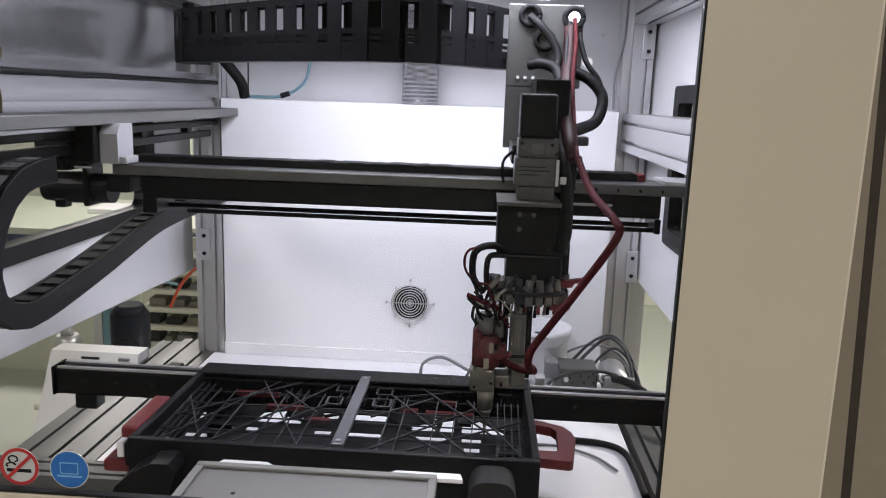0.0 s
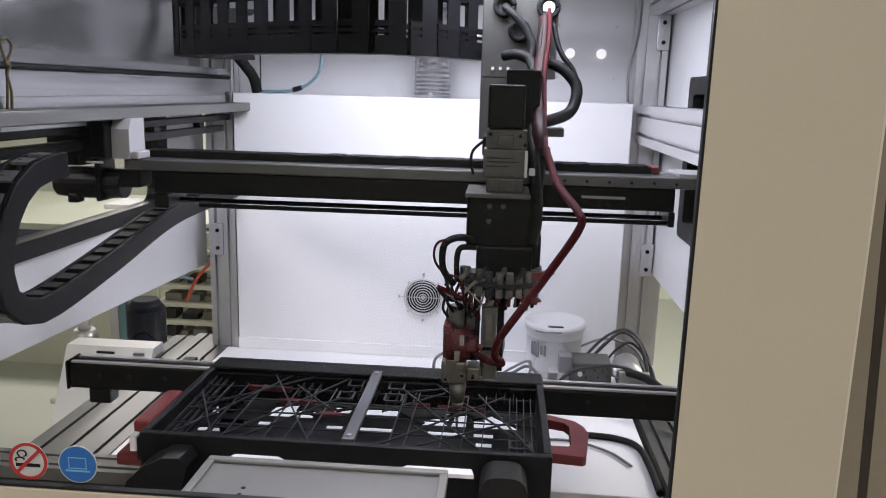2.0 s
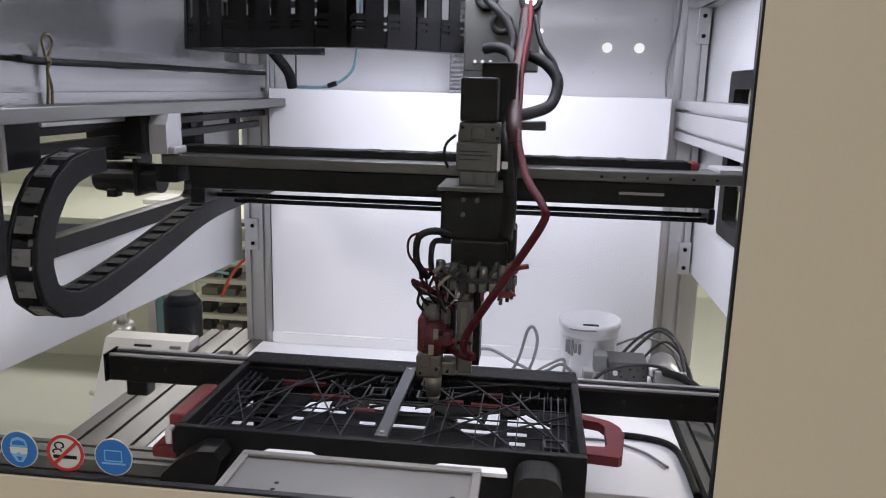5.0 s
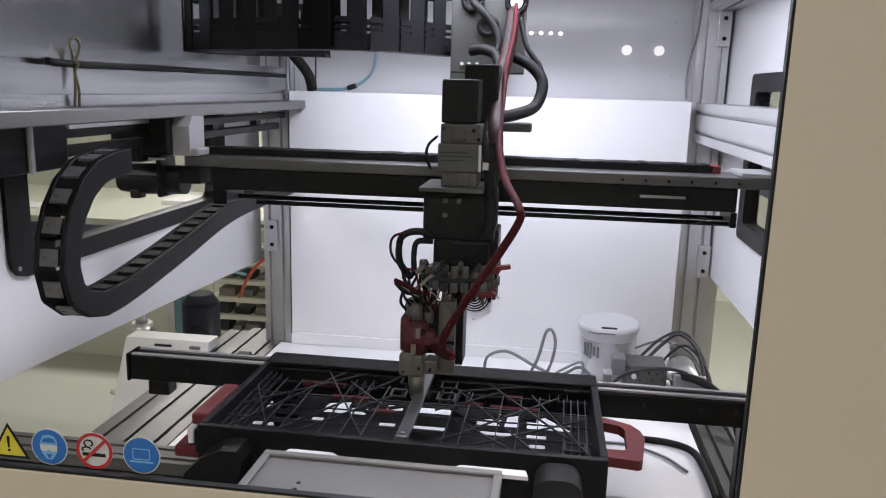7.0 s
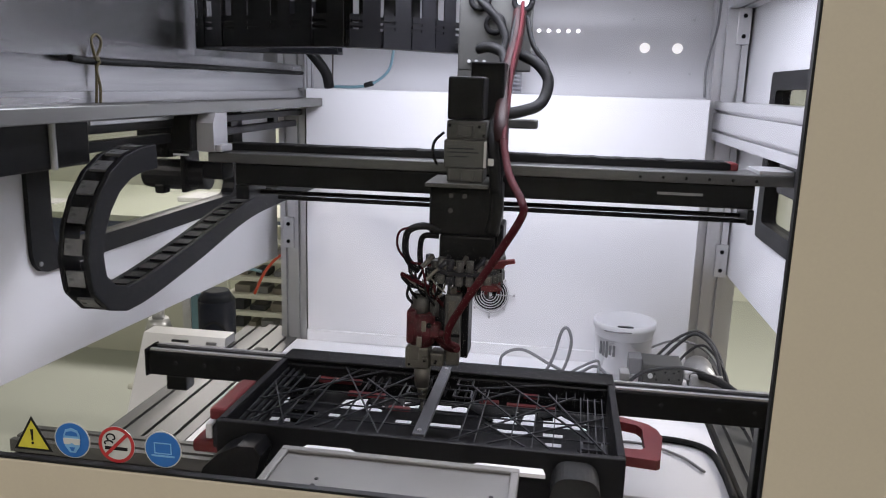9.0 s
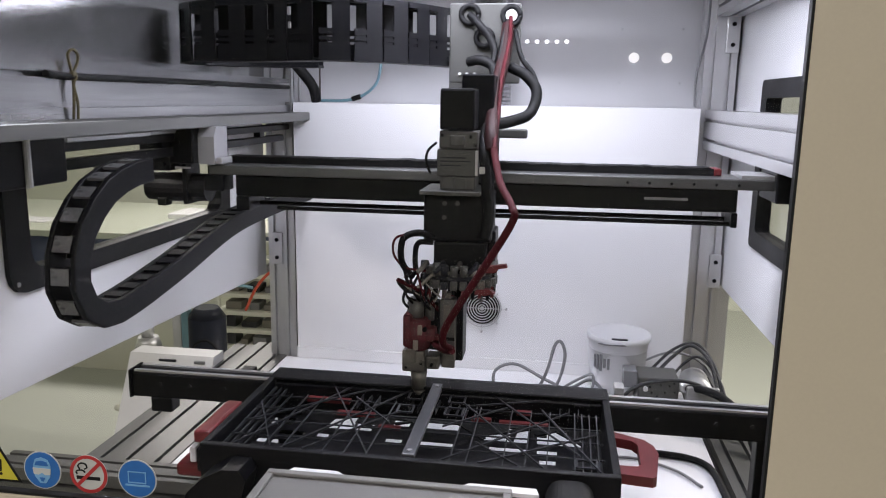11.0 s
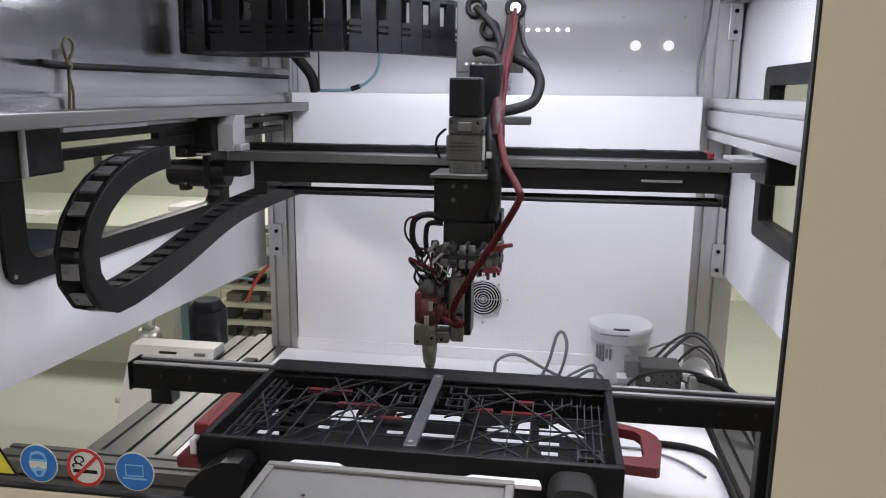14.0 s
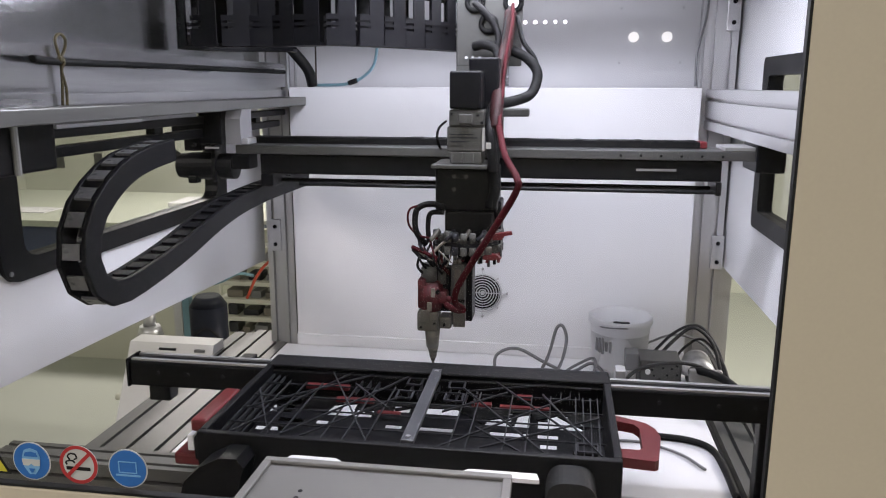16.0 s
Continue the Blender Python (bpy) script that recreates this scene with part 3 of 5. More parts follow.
for bx, bz in ((0.012, 1.252), (0.058, 1.258), (0.040, 1.262)):
    part("screw", cyl(B(), (bx, 0.5765 if bx == 0.040 else 0.5815, bz), (bx, 0.5905, bz), 0.0026, seg=8), RUBBER, head)
bm = cyl(B(), (0.032, 0.603, 1.206), (0.032, 0.603, 1.2428), 0.0125, 0.0155)
cyl(bm, (0.033, 0.603, 1.194), (0.033, 0.603, 1.206), 0.0085, 0.0115)
cyl(bm, (0.033, 0.603, 1.186), (0.033, 0.603, 1.194), 0.0075, 0.0078)
nz = part("nozzle", bm, NOZZLE, head, "tapered metal nozzle", True)
bm = cyl(B(), (0.033, 0.603, 1.176), (0.033, 0.603, 1.186), 0.0035, 0.0068)
cyl(bm, (0.033, 0.603, 1.150), (0.033, 0.603, 1.176), 0.0016, 0.0030, 10)
part("needle", bm, NOZZLE, nz, "thin dispensing needle", True)
part("valve_cover", box(B(), 0.076, 0.088, 0.6015, 0.6046, 1.318, 1.366, 0.001), NOZZLE, vb)
rw = random.Random(12)
for k in range(14):
    x0, x1 = 0.0 + 0.075 * rw.random(), 0.012 + 0.06 * rw.random()
    z0, z1 = 1.395 + 0.04 * rw.random(), 1.352 + 0.03 * rw.random()
    bulge = 0.57 + 0.02 * rw.random()
    part("wire", tube(B(), [(x0, 0.60, z0), ((x0 + x1) / 2 + 0.02 * (rw.random() - 0.5), bulge, (z0 + z1) / 2 + 0.012 * (rw.random() - 0.3)), (x1, 0.602, z1)], 0.0014 + 0.0012 * rw.random(), 6, 6), (RUBBER, RUBBER, BEIGE, REDHOSE)[k % 4], head, smooth=True)
for k in range(6):
    x0 = 0.06 + 0.016 * k
    part("pipe_stub", cyl(B(), (x0, 0.598 - 0.004 * (k % 2), 1.376 + 0.004 * (k % 3)), (x0 + 0.004, 0.604, 1.404), 0.0032, seg=8), (RUBBER, NOZZLE, RED)[k % 3], head, smooth=True)
for k in range(4):
    x0 = 0.045 + 0.03 * k
    part("elbow", tube(B(), [(x0, 0.60, 1.445), (x0 - 0.004, 0.588, 1.438), (x0 - 0.014, 0.584, 1.428)], 0.0045, 8, 5), (NOZZLE, RIB)[k % 2], head, smooth=True)
part("upper_hose", tube(B(), [(0.167, 0.815, 1.885), (0.168, 0.78, 1.84), (0.160, 0.72, 1.77), (0.160, 0.66, 1.705), (0.160, 0.600, 1.66), (0.163, 0.565, 1.64)], 0.0038, 10), REDHOSE, head, "thin dark red hose", True)
part("upper_hose", tube(B(), [(0.160, 0.825, 1.880), (0.153, 0.79, 1.83), (0.150, 0.74, 1.76), (0.153, 0.67, 1.70), (0.157, 0.600, 1.655)], 0.0042, 8), RUBBER, head, "thin black hose", True)
part("hose", tube(B(), [(0.162, 0.575, 1.648), (0.163, 0.565, 1.64), (0.178, 0.50, 1.60), (0.203, 0.425, 1.570), (0.203, 0.415, 1.548), (0.162, 0.43, 1.475), (0.126, 0.445, 1.415), (0.099, 0.465, 1.365), (0.094, 0.48, 1.335), (0.104, 0.51, 1.316)], 0.0060, 10), REDHOSE, head, "dark red pneumatic hose", True)
part("hose_end", tube(B(), [(0.106, 0.50, 1.316), (0.090, 0.53, 1.306), (0.070, 0.57, 1.300), (0.058, 0.60, 1.298)], 0.0062, 10), REDHOSE, head, "", True)
part("loom", tube(B(), [(0.162, 0.826, 1.870), (0.160, 0.80, 1.83), (0.156, 0.77, 1.79), (0.150, 0.72, 1.745), (0.150, 0.67, 1.705), (0.152, 0.62, 1.670), (0.154, 0.60, 1.64)], 0.0125, 12, 10, 0.05), LOOM, head, "dark brownish red corrugated cable loom", True)
part("loom", tube(B(), [(0.150, 0.70, 1.70), (0.140, 0.640, 1.672), (0.142, 0.60, 1.640), (0.147, 0.592, 1.60), (0.150, 0.594, 1.56)], 0.0095, 10), RUBBER, head, "", True)
part("clip", box(B(), 0.136, 0.146, 0.583, 0.588, 1.604, 1.616, 0.001), ALU, head, "shiny clip")
part("conduit", tube(B(), [(0.170, 0.80, 1.79), (0.20, 0.79, 1.775), (0.222, 0.78, 1.745), (0.212, 0.76, 1.705), (0.18, 0.72, 1.690), (0.15, 0.68, 1.685)], 0.0105, 12), RUBBER, head, "black corrugated conduit", True)
part("conduit", tube(B(), [(0.176, 0.82, 1.86), (0.19, 0.80, 1.81), (0.215, 0.79, 1.775), (0.224, 0.785, 1.74)], 0.005), RUBBER, head, "", True)
part("conduit", tube(B(), [(0.148, 0.66, 1.69), (0.155, 0.62, 1.64), (0.150, 0.60, 1.58), (0.152, 0.60, 1.53), (0.145, 0.60, 1.49)], 0.011, 10), RUBBER, head, "", True)
part("support_hook", box(B(), 0.150, 0.206, 0.80, 0.84, 1.655, 1.672, 0.003), GREY, head, "grey support bracket")
part("wire", tube(B(), [(0.06, 0.60, 1.655), (0.045, 0.60, 1.64), (0.042, 0.60, 1.62), (0.046, 0.62, 1.60)], 0.0025), RUBBER, head, smooth=True)


# ---- cable chains: rigid links on a bent path ----
def resample(pts, pitch, count):
    """Places and headings along a line, at even steps from its start."""
    p = np.array([tuple(v) for v in smooth_path([(a, b, 0) for a, b in pts], 12)])[:, :2]
    d = np.r_[0, np.cumsum(np.hypot(*np.diff(p, axis=0).T))]
    s = np.arange(count + 1) * pitch
    q = np.stack([np.interp(s, d, p[:, k]) for k in (0, 1)], 1)
    over = s > d[-1]
    end = (p[-1] - p[-2]) / np.hypot(*(p[-1] - p[-2]))
    q[over] = p[-1] + (s[over] - d[-1])[:, None] * end
    mid = (q[1:] + q[:-1]) / 2
    way = q[1:] - q[:-1]
    return [(m[0], m[1], math.degrees(math.atan2(w[1], w[0]))) for m, w in zip(mid, way)]


def link_mesh(name, pitch, wide, thick, material, bars):
    """Two side plates and cross bars; along x, wide along z, thick along y."""
    bm = B()
    for s in (-1, 1):
        z = s * (wide / 2 - 0.004)
        box(bm, -pitch * 0.62, pitch * 0.62, -thick / 2, thick / 2, z - 0.004, z + 0.004, 0.002)
    for s in (-1, 1):
        y = s * (thick / 2 - 0.002)
        for x0, x1 in bars:
            box(bm, x0 * pitch, x1 * pitch, y - 0.002, y + 0.002, -wide / 2 + 0.01, wide / 2 - 0.01)
    # bars on the outer side of the bend are coloured lighter, as lamplit
    for f in bm.faces:
        c = f.calc_center_median()
        f.material_index = 1 if abs(c.z) < 0.008 and c.y > 0 else 0
    me = bpy.data.meshes.new(name)
    bm.to_mesh(me)
    bm.free()
    me.materials.append(material)
    me.materials.append(LINKBAR)
    return me


def side_path(s):
    """Chain beside the left wall, in y and z, from its fixed end to the beam, which has moved by s."""
    near = [(1.34, 1.478), (1.03, 1.475), (0.83, 1.466), (0.60, 1.427), (0.415, 1.402), (0.345, 1.412), (0.310, 1.445), (0.308, 1.490), (0.322, 1.534), (0.355, 1.577), (0.402, 1.602), (0.47, 1.608), (0.56, 1.604)]
    far = [(1.34, 1.480), (1.05, 1.480), (0.845, 1.468), (0.63, 1.429), (0.462, 1.408), (0.400, 1.416), (0.367, 1.450), (0.364, 1.496), (0.392, 1.544), (0.462, 1.587), (0.55, 1.606), (0.65, 1.611), (0.75, 1.606)]
    f = s / 0.19
    return [(a + (c - a) * f, b + (d - b) * f) for (a, b), (c, d) in zip(near, far)]


def top_path(hx, back):
    """Chain over the beam, in plan, with the head at hx and moved back."""
    xh, b = hx - 0.052, back
    xl = float(np.interp(hx, (-0.16, -0.038, 0.098), (-0.757, -0.665, -0.685)))
    yl = float(np.interp(hx, (-0.16, -0.038, 0.098), (0.93, 0.94, 1.12))) + 0.12 * b
    ym = 0.72 + 0.55 * b
    xm = xh - 0.20
    return [(xh, 0.905 + b), (xh - 0.09, 0.775 + 0.82 * b), (xm, ym), (xm + 0.4 * (xl - xm), ym + 0.28 * (yl - ym)), (xl + 0.09, yl - 0.11), (xl + 0.02, yl - 0.045), (xl, yl + 0.03), (xl + 0.04, yl + 0.10), (xl + 0.14, yl + 0.14), (xl + 0.40, yl + 0.15)]


SIDE_N, SIDE_PITCH = 33, 0.040
side_chain = thing("cable_chain", (0, 0, 1.40), "black plastic cable chain hanging beside the side wall", "cable chain")
side_me = link_mesh("link", SIDE_PITCH, 0.047, 0.038, PLASTIC, ((-0.42, 0.16),))
side_links = []
for k in range(SIDE_N):
    ob = new("link", side_me)
    ob.parent = side_chain
    side_links.append(ob)
TOP_N, TOP_PITCH = 19, 0.0545
top_chain = thing("cable_chain", (0, 0.70, 1.79), "wide black plastic cable chain lying on its side over the beam", "cable chain")
bm = B()
for sy in (-1, 1):
    y0, y1 = sorted((sy * 0.024, sy * 0.0205))
    for z0, z1 in ((-0.056, -0.024), (-0.0195, -0.0135), (-0.009, 0.001), (0.046, 0.056)):
        box(bm, -0.0275, 0.0275, y0, y1, z0, z1)
    box(bm, -0.0275, 0.004, y0 + 0.0004, y1 - 0.0004, -0.055, 0.055)
for z0, z1 in ((-0.056, -0.050), (0.050, 0.056)):
    box(bm, -0.0285, 0.0285, -0.023, 0.023, z0, z1)
top_me = bpy.data.meshes.new("link")
bm.to_mesh(top_me)
bm.free()
top_me.materials.append(PLASTIC)
top_links = []
for k in range(TOP_N):
    ob = new("link", top_me)
    ob.parent = top_chain
    top_links.append(ob)


def side_pose(y, z, a):
    # link x along the path (y, z), link z along world x
    t = radians(a)
    m = Matrix(((0, 0, 1), (math.cos(t), -math.sin(t), 0), (math.sin(t), math.cos(t), 0))).to_4x4()
    return Matrix.Translation((-0.6595, y, z - 1.40)) @ m


def top_pose(x, y, a):
    return pose(x, y - 0.70, 1.849 - 1.79, 0, 0, a)


# ---- tray axis and crates ----
axis = thing("tray_axis", (-0.80, 0.70, 1.0), "black linear axis with aluminium edge strips carrying the crates", "linear axis")
ab = part("body", box(B(), -0.789, 0.470, 0.688, 0.732, 1.152, 1.202, 0.004), BLACK, axis)
for x0, x1 in ((-0.786, -0.514), (0.118, 0.470)):
    for y0, y1 in ((0.692, 0.700), (0.720, 0.729)):
        part("cover_strip", box(B(), x0, x1, y0, y1, 1.2022, 1.2060), ALU, axis, "bright aluminium strip")
part("end_plate", box(B(), -0.795, -0.7895, 0.685, 0.7345, 1.150, 1.2065, 0.002), BLACK, axis)
part("bearing", box(B(), -0.755, -0.712, 0.692, 0.727, 1.122, 1.1515, 0.003), BLACK, axis)
for lx, z0 in ((-0.50, 1.0005), (0.372, 1.0005)):
    part("foot", box(B(), lx, lx + 0.05, 0.695, 0.727, z0, 1.1515, 0.003), BLACK, axis)
for bx in (-0.73, -0.67, -0.60, 0.20, 0.30, 0.36):
    part("bolt", cyl(B(), (bx, 0.6855, 1.181), (bx, 0.6885, 1.181), 0.0035, seg=10), RIB, ab)


def crate(z0, z1, label):
    o = thing("crate", (-0.2, 0.57, z0), label, "crate", "stacked crates")
    X0, X1, Y0, Y1 = -0.512, 0.116, 0.402, 0.668
    part("front_wall", box(B(), X0, X1, Y0, Y0 + 0.012, z0, z1, 0.002), PLASTIC, o)
    part("back_wall", box(B(), X0, X1, 0.7350, 0.748, z0 + 0.03 if z0 > 1.1 else z1 - 0.003, z1, 0.002), PLASTIC, o)
    part("side_wall", box(B(), X0, X0 + 0.012, Y0 + 0.0125, 0.7345, z0, z1 if z0 > 1.1 else z0 + 0.006, 0.002), PLASTIC, o)
    part("side_wall", box(B(), X1 - 0.012, X1, Y0 + 0.0125, 0.7345, z0, z1, 0.002), PLASTIC, o)
    return o


top_crate = crate(1.128, 1.210, "black plastic crate with red grips and a ribbed insert")
low_crate = crate(1.045, 1.124, "black plastic crate with red grips under another")
for o, z in ((top_crate, 1.188), (low_crate, 1.104)):
    if o is top_crate:
        bm = box(B(), -0.541, -0.5125, 0.440, 0.572, 1.190, 1.211, 0.005)
        part("lug", box(B(), -0.530, -0.5125, 0.425, 0.59, 1.150, 1.1895, 0.004), PLASTIC, o)
    else:
        bm = box(B(), -0.578, -0.5315, 0.450, 0.565, 1.126, 1.147, 0.005)
        part("lug", box(B(), -0.531, -0.5125, 0.425, 0.59, 1.065, 1.122, 0.004), PLASTIC, o)
        # added white piece, stands for the white plate between the grips
        part("plate_piece", box(B(), -0.556, -0.545, 0.455, 0.555, 1.1495, 1.176, 0.002), WHITE, o, "white piece in place of the plate behind the grips")
    part("grip", bm, RED, o, "red grip")
    if o is low_crate:
        continue
    bm = prism(B(), [(0.1165, 0.622), (0.135, 0.615), (0.168, 0.598), (0.181, 0.578), (0.186, 0.550), (0.174, 0.472), (0.168, 0.466), (0.1165, 0.472), (0.1165, 0.500), (0.148, 0.500), (0.154, 0.507), (0.156, 0.575), (0.148, 0.590), (0.1165, 0.600)], "z", 1.166, 1.182)
    part("grip", bm, RED, o, "red loop grip")
# floor bars of the crates, with open fields between
def floor_bar(o, x0, x1, y0, y1, z0, z1, m=PLASTIC, nm="floor_bar"):
    part(nm, box(B(), x0, x1, y0, y1, z0, z1), m, o)


for y0, y1 in ((0.4146, 0.574), (0.590, 0.6115), (0.6265, 0.650), (0.708, 0.7345)):
    floor_bar(top_crate, -0.4995, 0.1035, y0, y1, 1.1345, 1.136)
rows_open = (
    (0.5742, 0.5898, ((-0.4995, -0.494), (-0.477, -0.467), (-0.442, -0.001), (0.026, 0.1035))),
    (0.6117, 0.6263, ((-0.4995, -0.467), (-0.418, -0.396), (-0.375, -0.271), (-0.242, -0.222), (-0.152, -0.088), (-0.022, -0.006), (0.028, 0.1035))),
    (0.6502, 0.6800, ((-0.4995, -0.496), (-0.480, -0.470), (-0.455, -0.392), (-0.341, -0.336), (-0.305, -0.103), (-0.022, -0.007), (0.070, 0.1035))),
    (0.6802, 0.7078, ((-0.4995, -0.392), (-0.343, -0.271), (-0.241, -0.222), (-0.150, -0.060), (-0.022, 0.010), (0.045, 0.1035))),
)
for y0, y1, xs in rows_open:
    for x0, x1 in xs:
        floor_bar(top_crate, x0, x1, y0, y1, 1.1345, 1.136, PLASTIC, "floor_plate")
# slanting webs over the open fields
for a, b in (((-0.394, 0.690), (-0.340, 0.706)), ((-0.394, 0.655), (-0.385, 0.700)), ((-0.335, 0.684), (-0.303, 0.660)), ((-0.104, 0.668), (-0.020, 0.706)), ((-0.052, 0.651), (-0.048, 0.682)), ((-0.010, 0.682), (0.022, 0.704)), ((0.030, 0.702), (0.074, 0.655)), ((-0.150, 0.705), (-0.100, 0.650)), ((-0.268, 0.684), (-0.240, 0.700))):
    d = Vector((b[0] - a[0], b[1] - a[1], 0)).normalized()
    n = Vector((-d.y, d.x, 0)) * 0.0045
    part("web", prism(B(), [(a[0] + n.x, a[1] + n.y), (b[0] + n.x, b[1] + n.y), (b[0] - n.x, b[1] - n.y), (a[0] - n.x, a[1] - n.y)], "z", 1.1365, 1.139), PLASTIC, top_crate)
for y0, y1 in ((0.4146, 0.436), (0.715, 0.7345)):
    floor_bar(low_crate, -0.4995, 0.1035, y0, y1, 1.047, 1.054)
for x0, x1 in ((-0.150, -0.135), (0.090, 0.1035)):
    floor_bar(low_crate, x0, x1, 0.4146, 0.7345, 1.0465, 1.0535)
for x0, x1, y0, y1, z in ((-0.43, -0.35, 0.668, 0.684, 1.176), (-0.37, -0.30, 0.654, 0.666, 1.160), (-0.29, -0.25, 0.640, 0.650, 1.145), (-0.125, -0.09, 0.668, 0.680, 1.160), (-0.075, 0.012, 0.664, 0.674, 1.160), (-0.045, -0.02, 0.675, 0.686, 1.176)):
    floor_bar(top_crate, x0, x1, y0, y1, z, z + 0.006, RED, "red_bar")
for cx in (-0.45, -0.15, 0.06):
    solid("crate_support", box(B(), cx - 0.03, cx + 0.03, 0.415, 0.47, 0.9, 1.0445, 0.003), BLACK, "black support block under the crates", "support", "crate supports")
    solid("crate_support", box(B(), cx - 0.03, cx + 0.03, 0.665, 0.735, 1.0005, 1.0445, 0.003), BLACK, "black support block under the crates", "support", "crate supports")
solid("support_bridge", box(B(), -0.55, 0.16, 0.41, 0.475, 0.876, 0.8995, 0.003), ALUX, "dull aluminium bar under the support blocks", "bar")


def rib(o, a, b, w=0.0022, z0=1.197, z1=1.2005, m=RIB):
    a, b = Vector((*a, 0)), Vector((*b, 0))
    d = (b - a).normalized()
    n = Vector((-d.y, d.x, 0)) * w / 2
    bm = prism(B(), [tuple((p + q)[:2]) for p, q in ((a, n), (b, n), (b, -n), (a, -n))], "z", z0, z1)
    return part("rib", bm, m, o)


part("back_flange", box(B(), -0.511, 0.115, 0.690, 0.734, 1.2058, 1.2112, 0.002), RUBBER, top_crate)
insert = thing("ribbed_insert", (-0.2, 0.57, 1.187), "dark grey plastic lattice part with crossing ribs lying in the crate", "moulded part")
for y in (0.428, 0.478, 0.535, 0.585, 0.640, 0.690):
    rib(insert, (-0.495, y), (0.098, y + 0.004), 0.0016, 1.1935, 1.196)
for x in (-0.455, -0.425, -0.395, -0.330, -0.296, -0.262, -0.135, -0.110, -0.055, -0.022, 0.010, 0.052, 0.064, 0.076, 0.088):
    rib(insert, (x, 0.418), (x + 0.004, 0.648), 0.0017, 1.1955, 1.1985)
for a, b in (((-0.470, 0.430), (-0.335, 0.725)), ((-0.255, 0.425), (-0.395, 0.715)), ((-0.395, 0.425), (-0.270, 0.640)), ((-0.270, 0.640), (-0.225, 0.725)), ((-0.150, 0.425), (0.045, 0.640)), ((0.010, 0.425), (-0.135, 0.650)), ((-0.100, 0.715), (0.060, 0.480)), ((-0.130, 0.640), (0.045, 0.705)), ((-0.48, 0.52), (-0.30, 0.70)), ((-0.09, 0.43), (0.09, 0.56)), ((-0.49, 0.60), (-0.41, 0.43)), ((-0.36, 0.43), (-0.24, 0.60)), ((-0.25, 0.55), (-0.33, 0.645)), ((-0.16, 0.55), (-0.06, 0.645)), ((0.09, 0.43), (0.0, 0.645)), ((-0.10, 0.50), (-0.02, 0.42))):
    rib(insert, a, b, 0.0020, 1.1995, 1.2025)
for x0, x1, y0, y1 in ((-0.248, -0.222, 0.60, 0.63), (-0.165, -0.138, 0.655, 0.685), (-0.165, -0.135, 0.60, 0.632), (-0.24, -0.215, 0.66, 0.69), (0.055, 0.085, 0.445, 0.47), (0.058, 0.082, 0.685, 0.705)):
    rib(insert, (x0, y0), (x1, y0), 0.003)
    rib(insert, (x0, y1), (x1, y1), 0.003)
    rib(insert, (x0, y0), (x0, y1), 0.003)
    rib(insert, (x1, y0), (x1, y1), 0.003)
for a, b in (((-0.42, 0.705), (-0.39, 0.725)), ((0.02, 0.70), (0.035, 0.72)), ((0.05, 0.47), (0.085, 0.475))):
    rib(insert, a, b, 0.014, 1.176, 1.186, PLASTIC)
for k in range(3):
    rib(insert, (-0.492 + 0.010 * k, 0.425), (-0.497 + 0.010 * k, 0.715), 0.0018, 1.188 - 0.002 * k, 1.194 - 0.002 * k)
for x0, y0, n in ((-0.235, 0.640, 4), (-0.165, 0.628, 4), (-0.330, 0.640, 3), (0.030, 0.655, 3)):
    for k in range(n):
        rib(insert, (x0 + 0.016 * k, y0), (x0 + 0.016 * k + 0.002, y0 + 0.05), 0.0016, 1.180, 1.190)
bm = box(B(), -0.203, -0.183, 0.420, 0.714, 1.2030, 1.2115, 0.002)
strap = solid("cross_bar", bm, mat("grey_bar", (0.085, 0.088, 0.098), 0.34, 0.2, 0.2, 18), "slim dark grey bar lying across the lattice", "bar")
for hy in (0.432, 0.700):
    part("screw", cyl(B(), (-0.193, hy, 1.2115), (-0.193, hy, 1.213), 0.004, seg=10), ALUX, strap)

# blocks before the crates
bm = prism(B(), [(-0.515, 1.085), (-0.520, 1.125), (-0.510, 1.156), (-0.485, 1.180), (-0.455, 1.196), (-0.428, 1.197), (-0.418, 1.183), (-0.432, 1.130), (-0.450, 1.085)], "y", 0.352, 0.398)
box(bm, -0.505, -0.445, 0.33, 0.398, 1.02, 1.0845, 0.004)
o = solid("clamp_block", bm, BLACK, "black clamp block before the crates", "clamp")
for bx in (-0.475, -0.45):
    part("bolt", cyl(B(), (bx, 0.326, 1.04), (bx, 0.330, 1.04), 0.005, seg=10), ALUX, o)
arc = [(0.045 + 0.035 * math.copysign(abs(math.cos(a)) ** 0.6, math.cos(a)), 1.160 + 0.042 * math.sin(a) ** 0.7) for a in [math.pi * k / 20 for k in range(21)]]
solid("stop_block", prism(B(), [(0.010, 1.02), (0.080, 1.02)] + arc, "y", 0.345, 0.398), STOP, "dark grey rounded stop block before the crates", "stop")
solid("front_rail", box(B(), -0.56, 0.16, 0.33, 0.398, 0.985, 1.018, 0.003), BLACK, "black cross rail before the crates", "rail")
for px in (-0.5, 0.1):
    solid("rail_support", box(B(), px - 0.02, px + 0.02, 0.34, 0.39, 0.8755, 0.9845), BLACK, "black support under the cross rail", "support", "rail supports")

lid = thing("shallow_lid", (-0.2, 0.27, 1.195), "pale shallow metal tray, greyed as in shade, with a raised rim and small holes", "tray")
part("plate", box(B(), -0.380, -0.034, 0.170, 0.348, 1.195, 1.203), LIDGREY, lid)
for c in ((-0.380, -0.034, 0.336, 0.348), (-0.380, -0.368, 0.170, 0.3355), (-0.046, -0.034, 0.170, 0.3355)):
    part("rim", box(B(), *c, 1.2035, 1.209, 0.002), LIDRIM, lid)
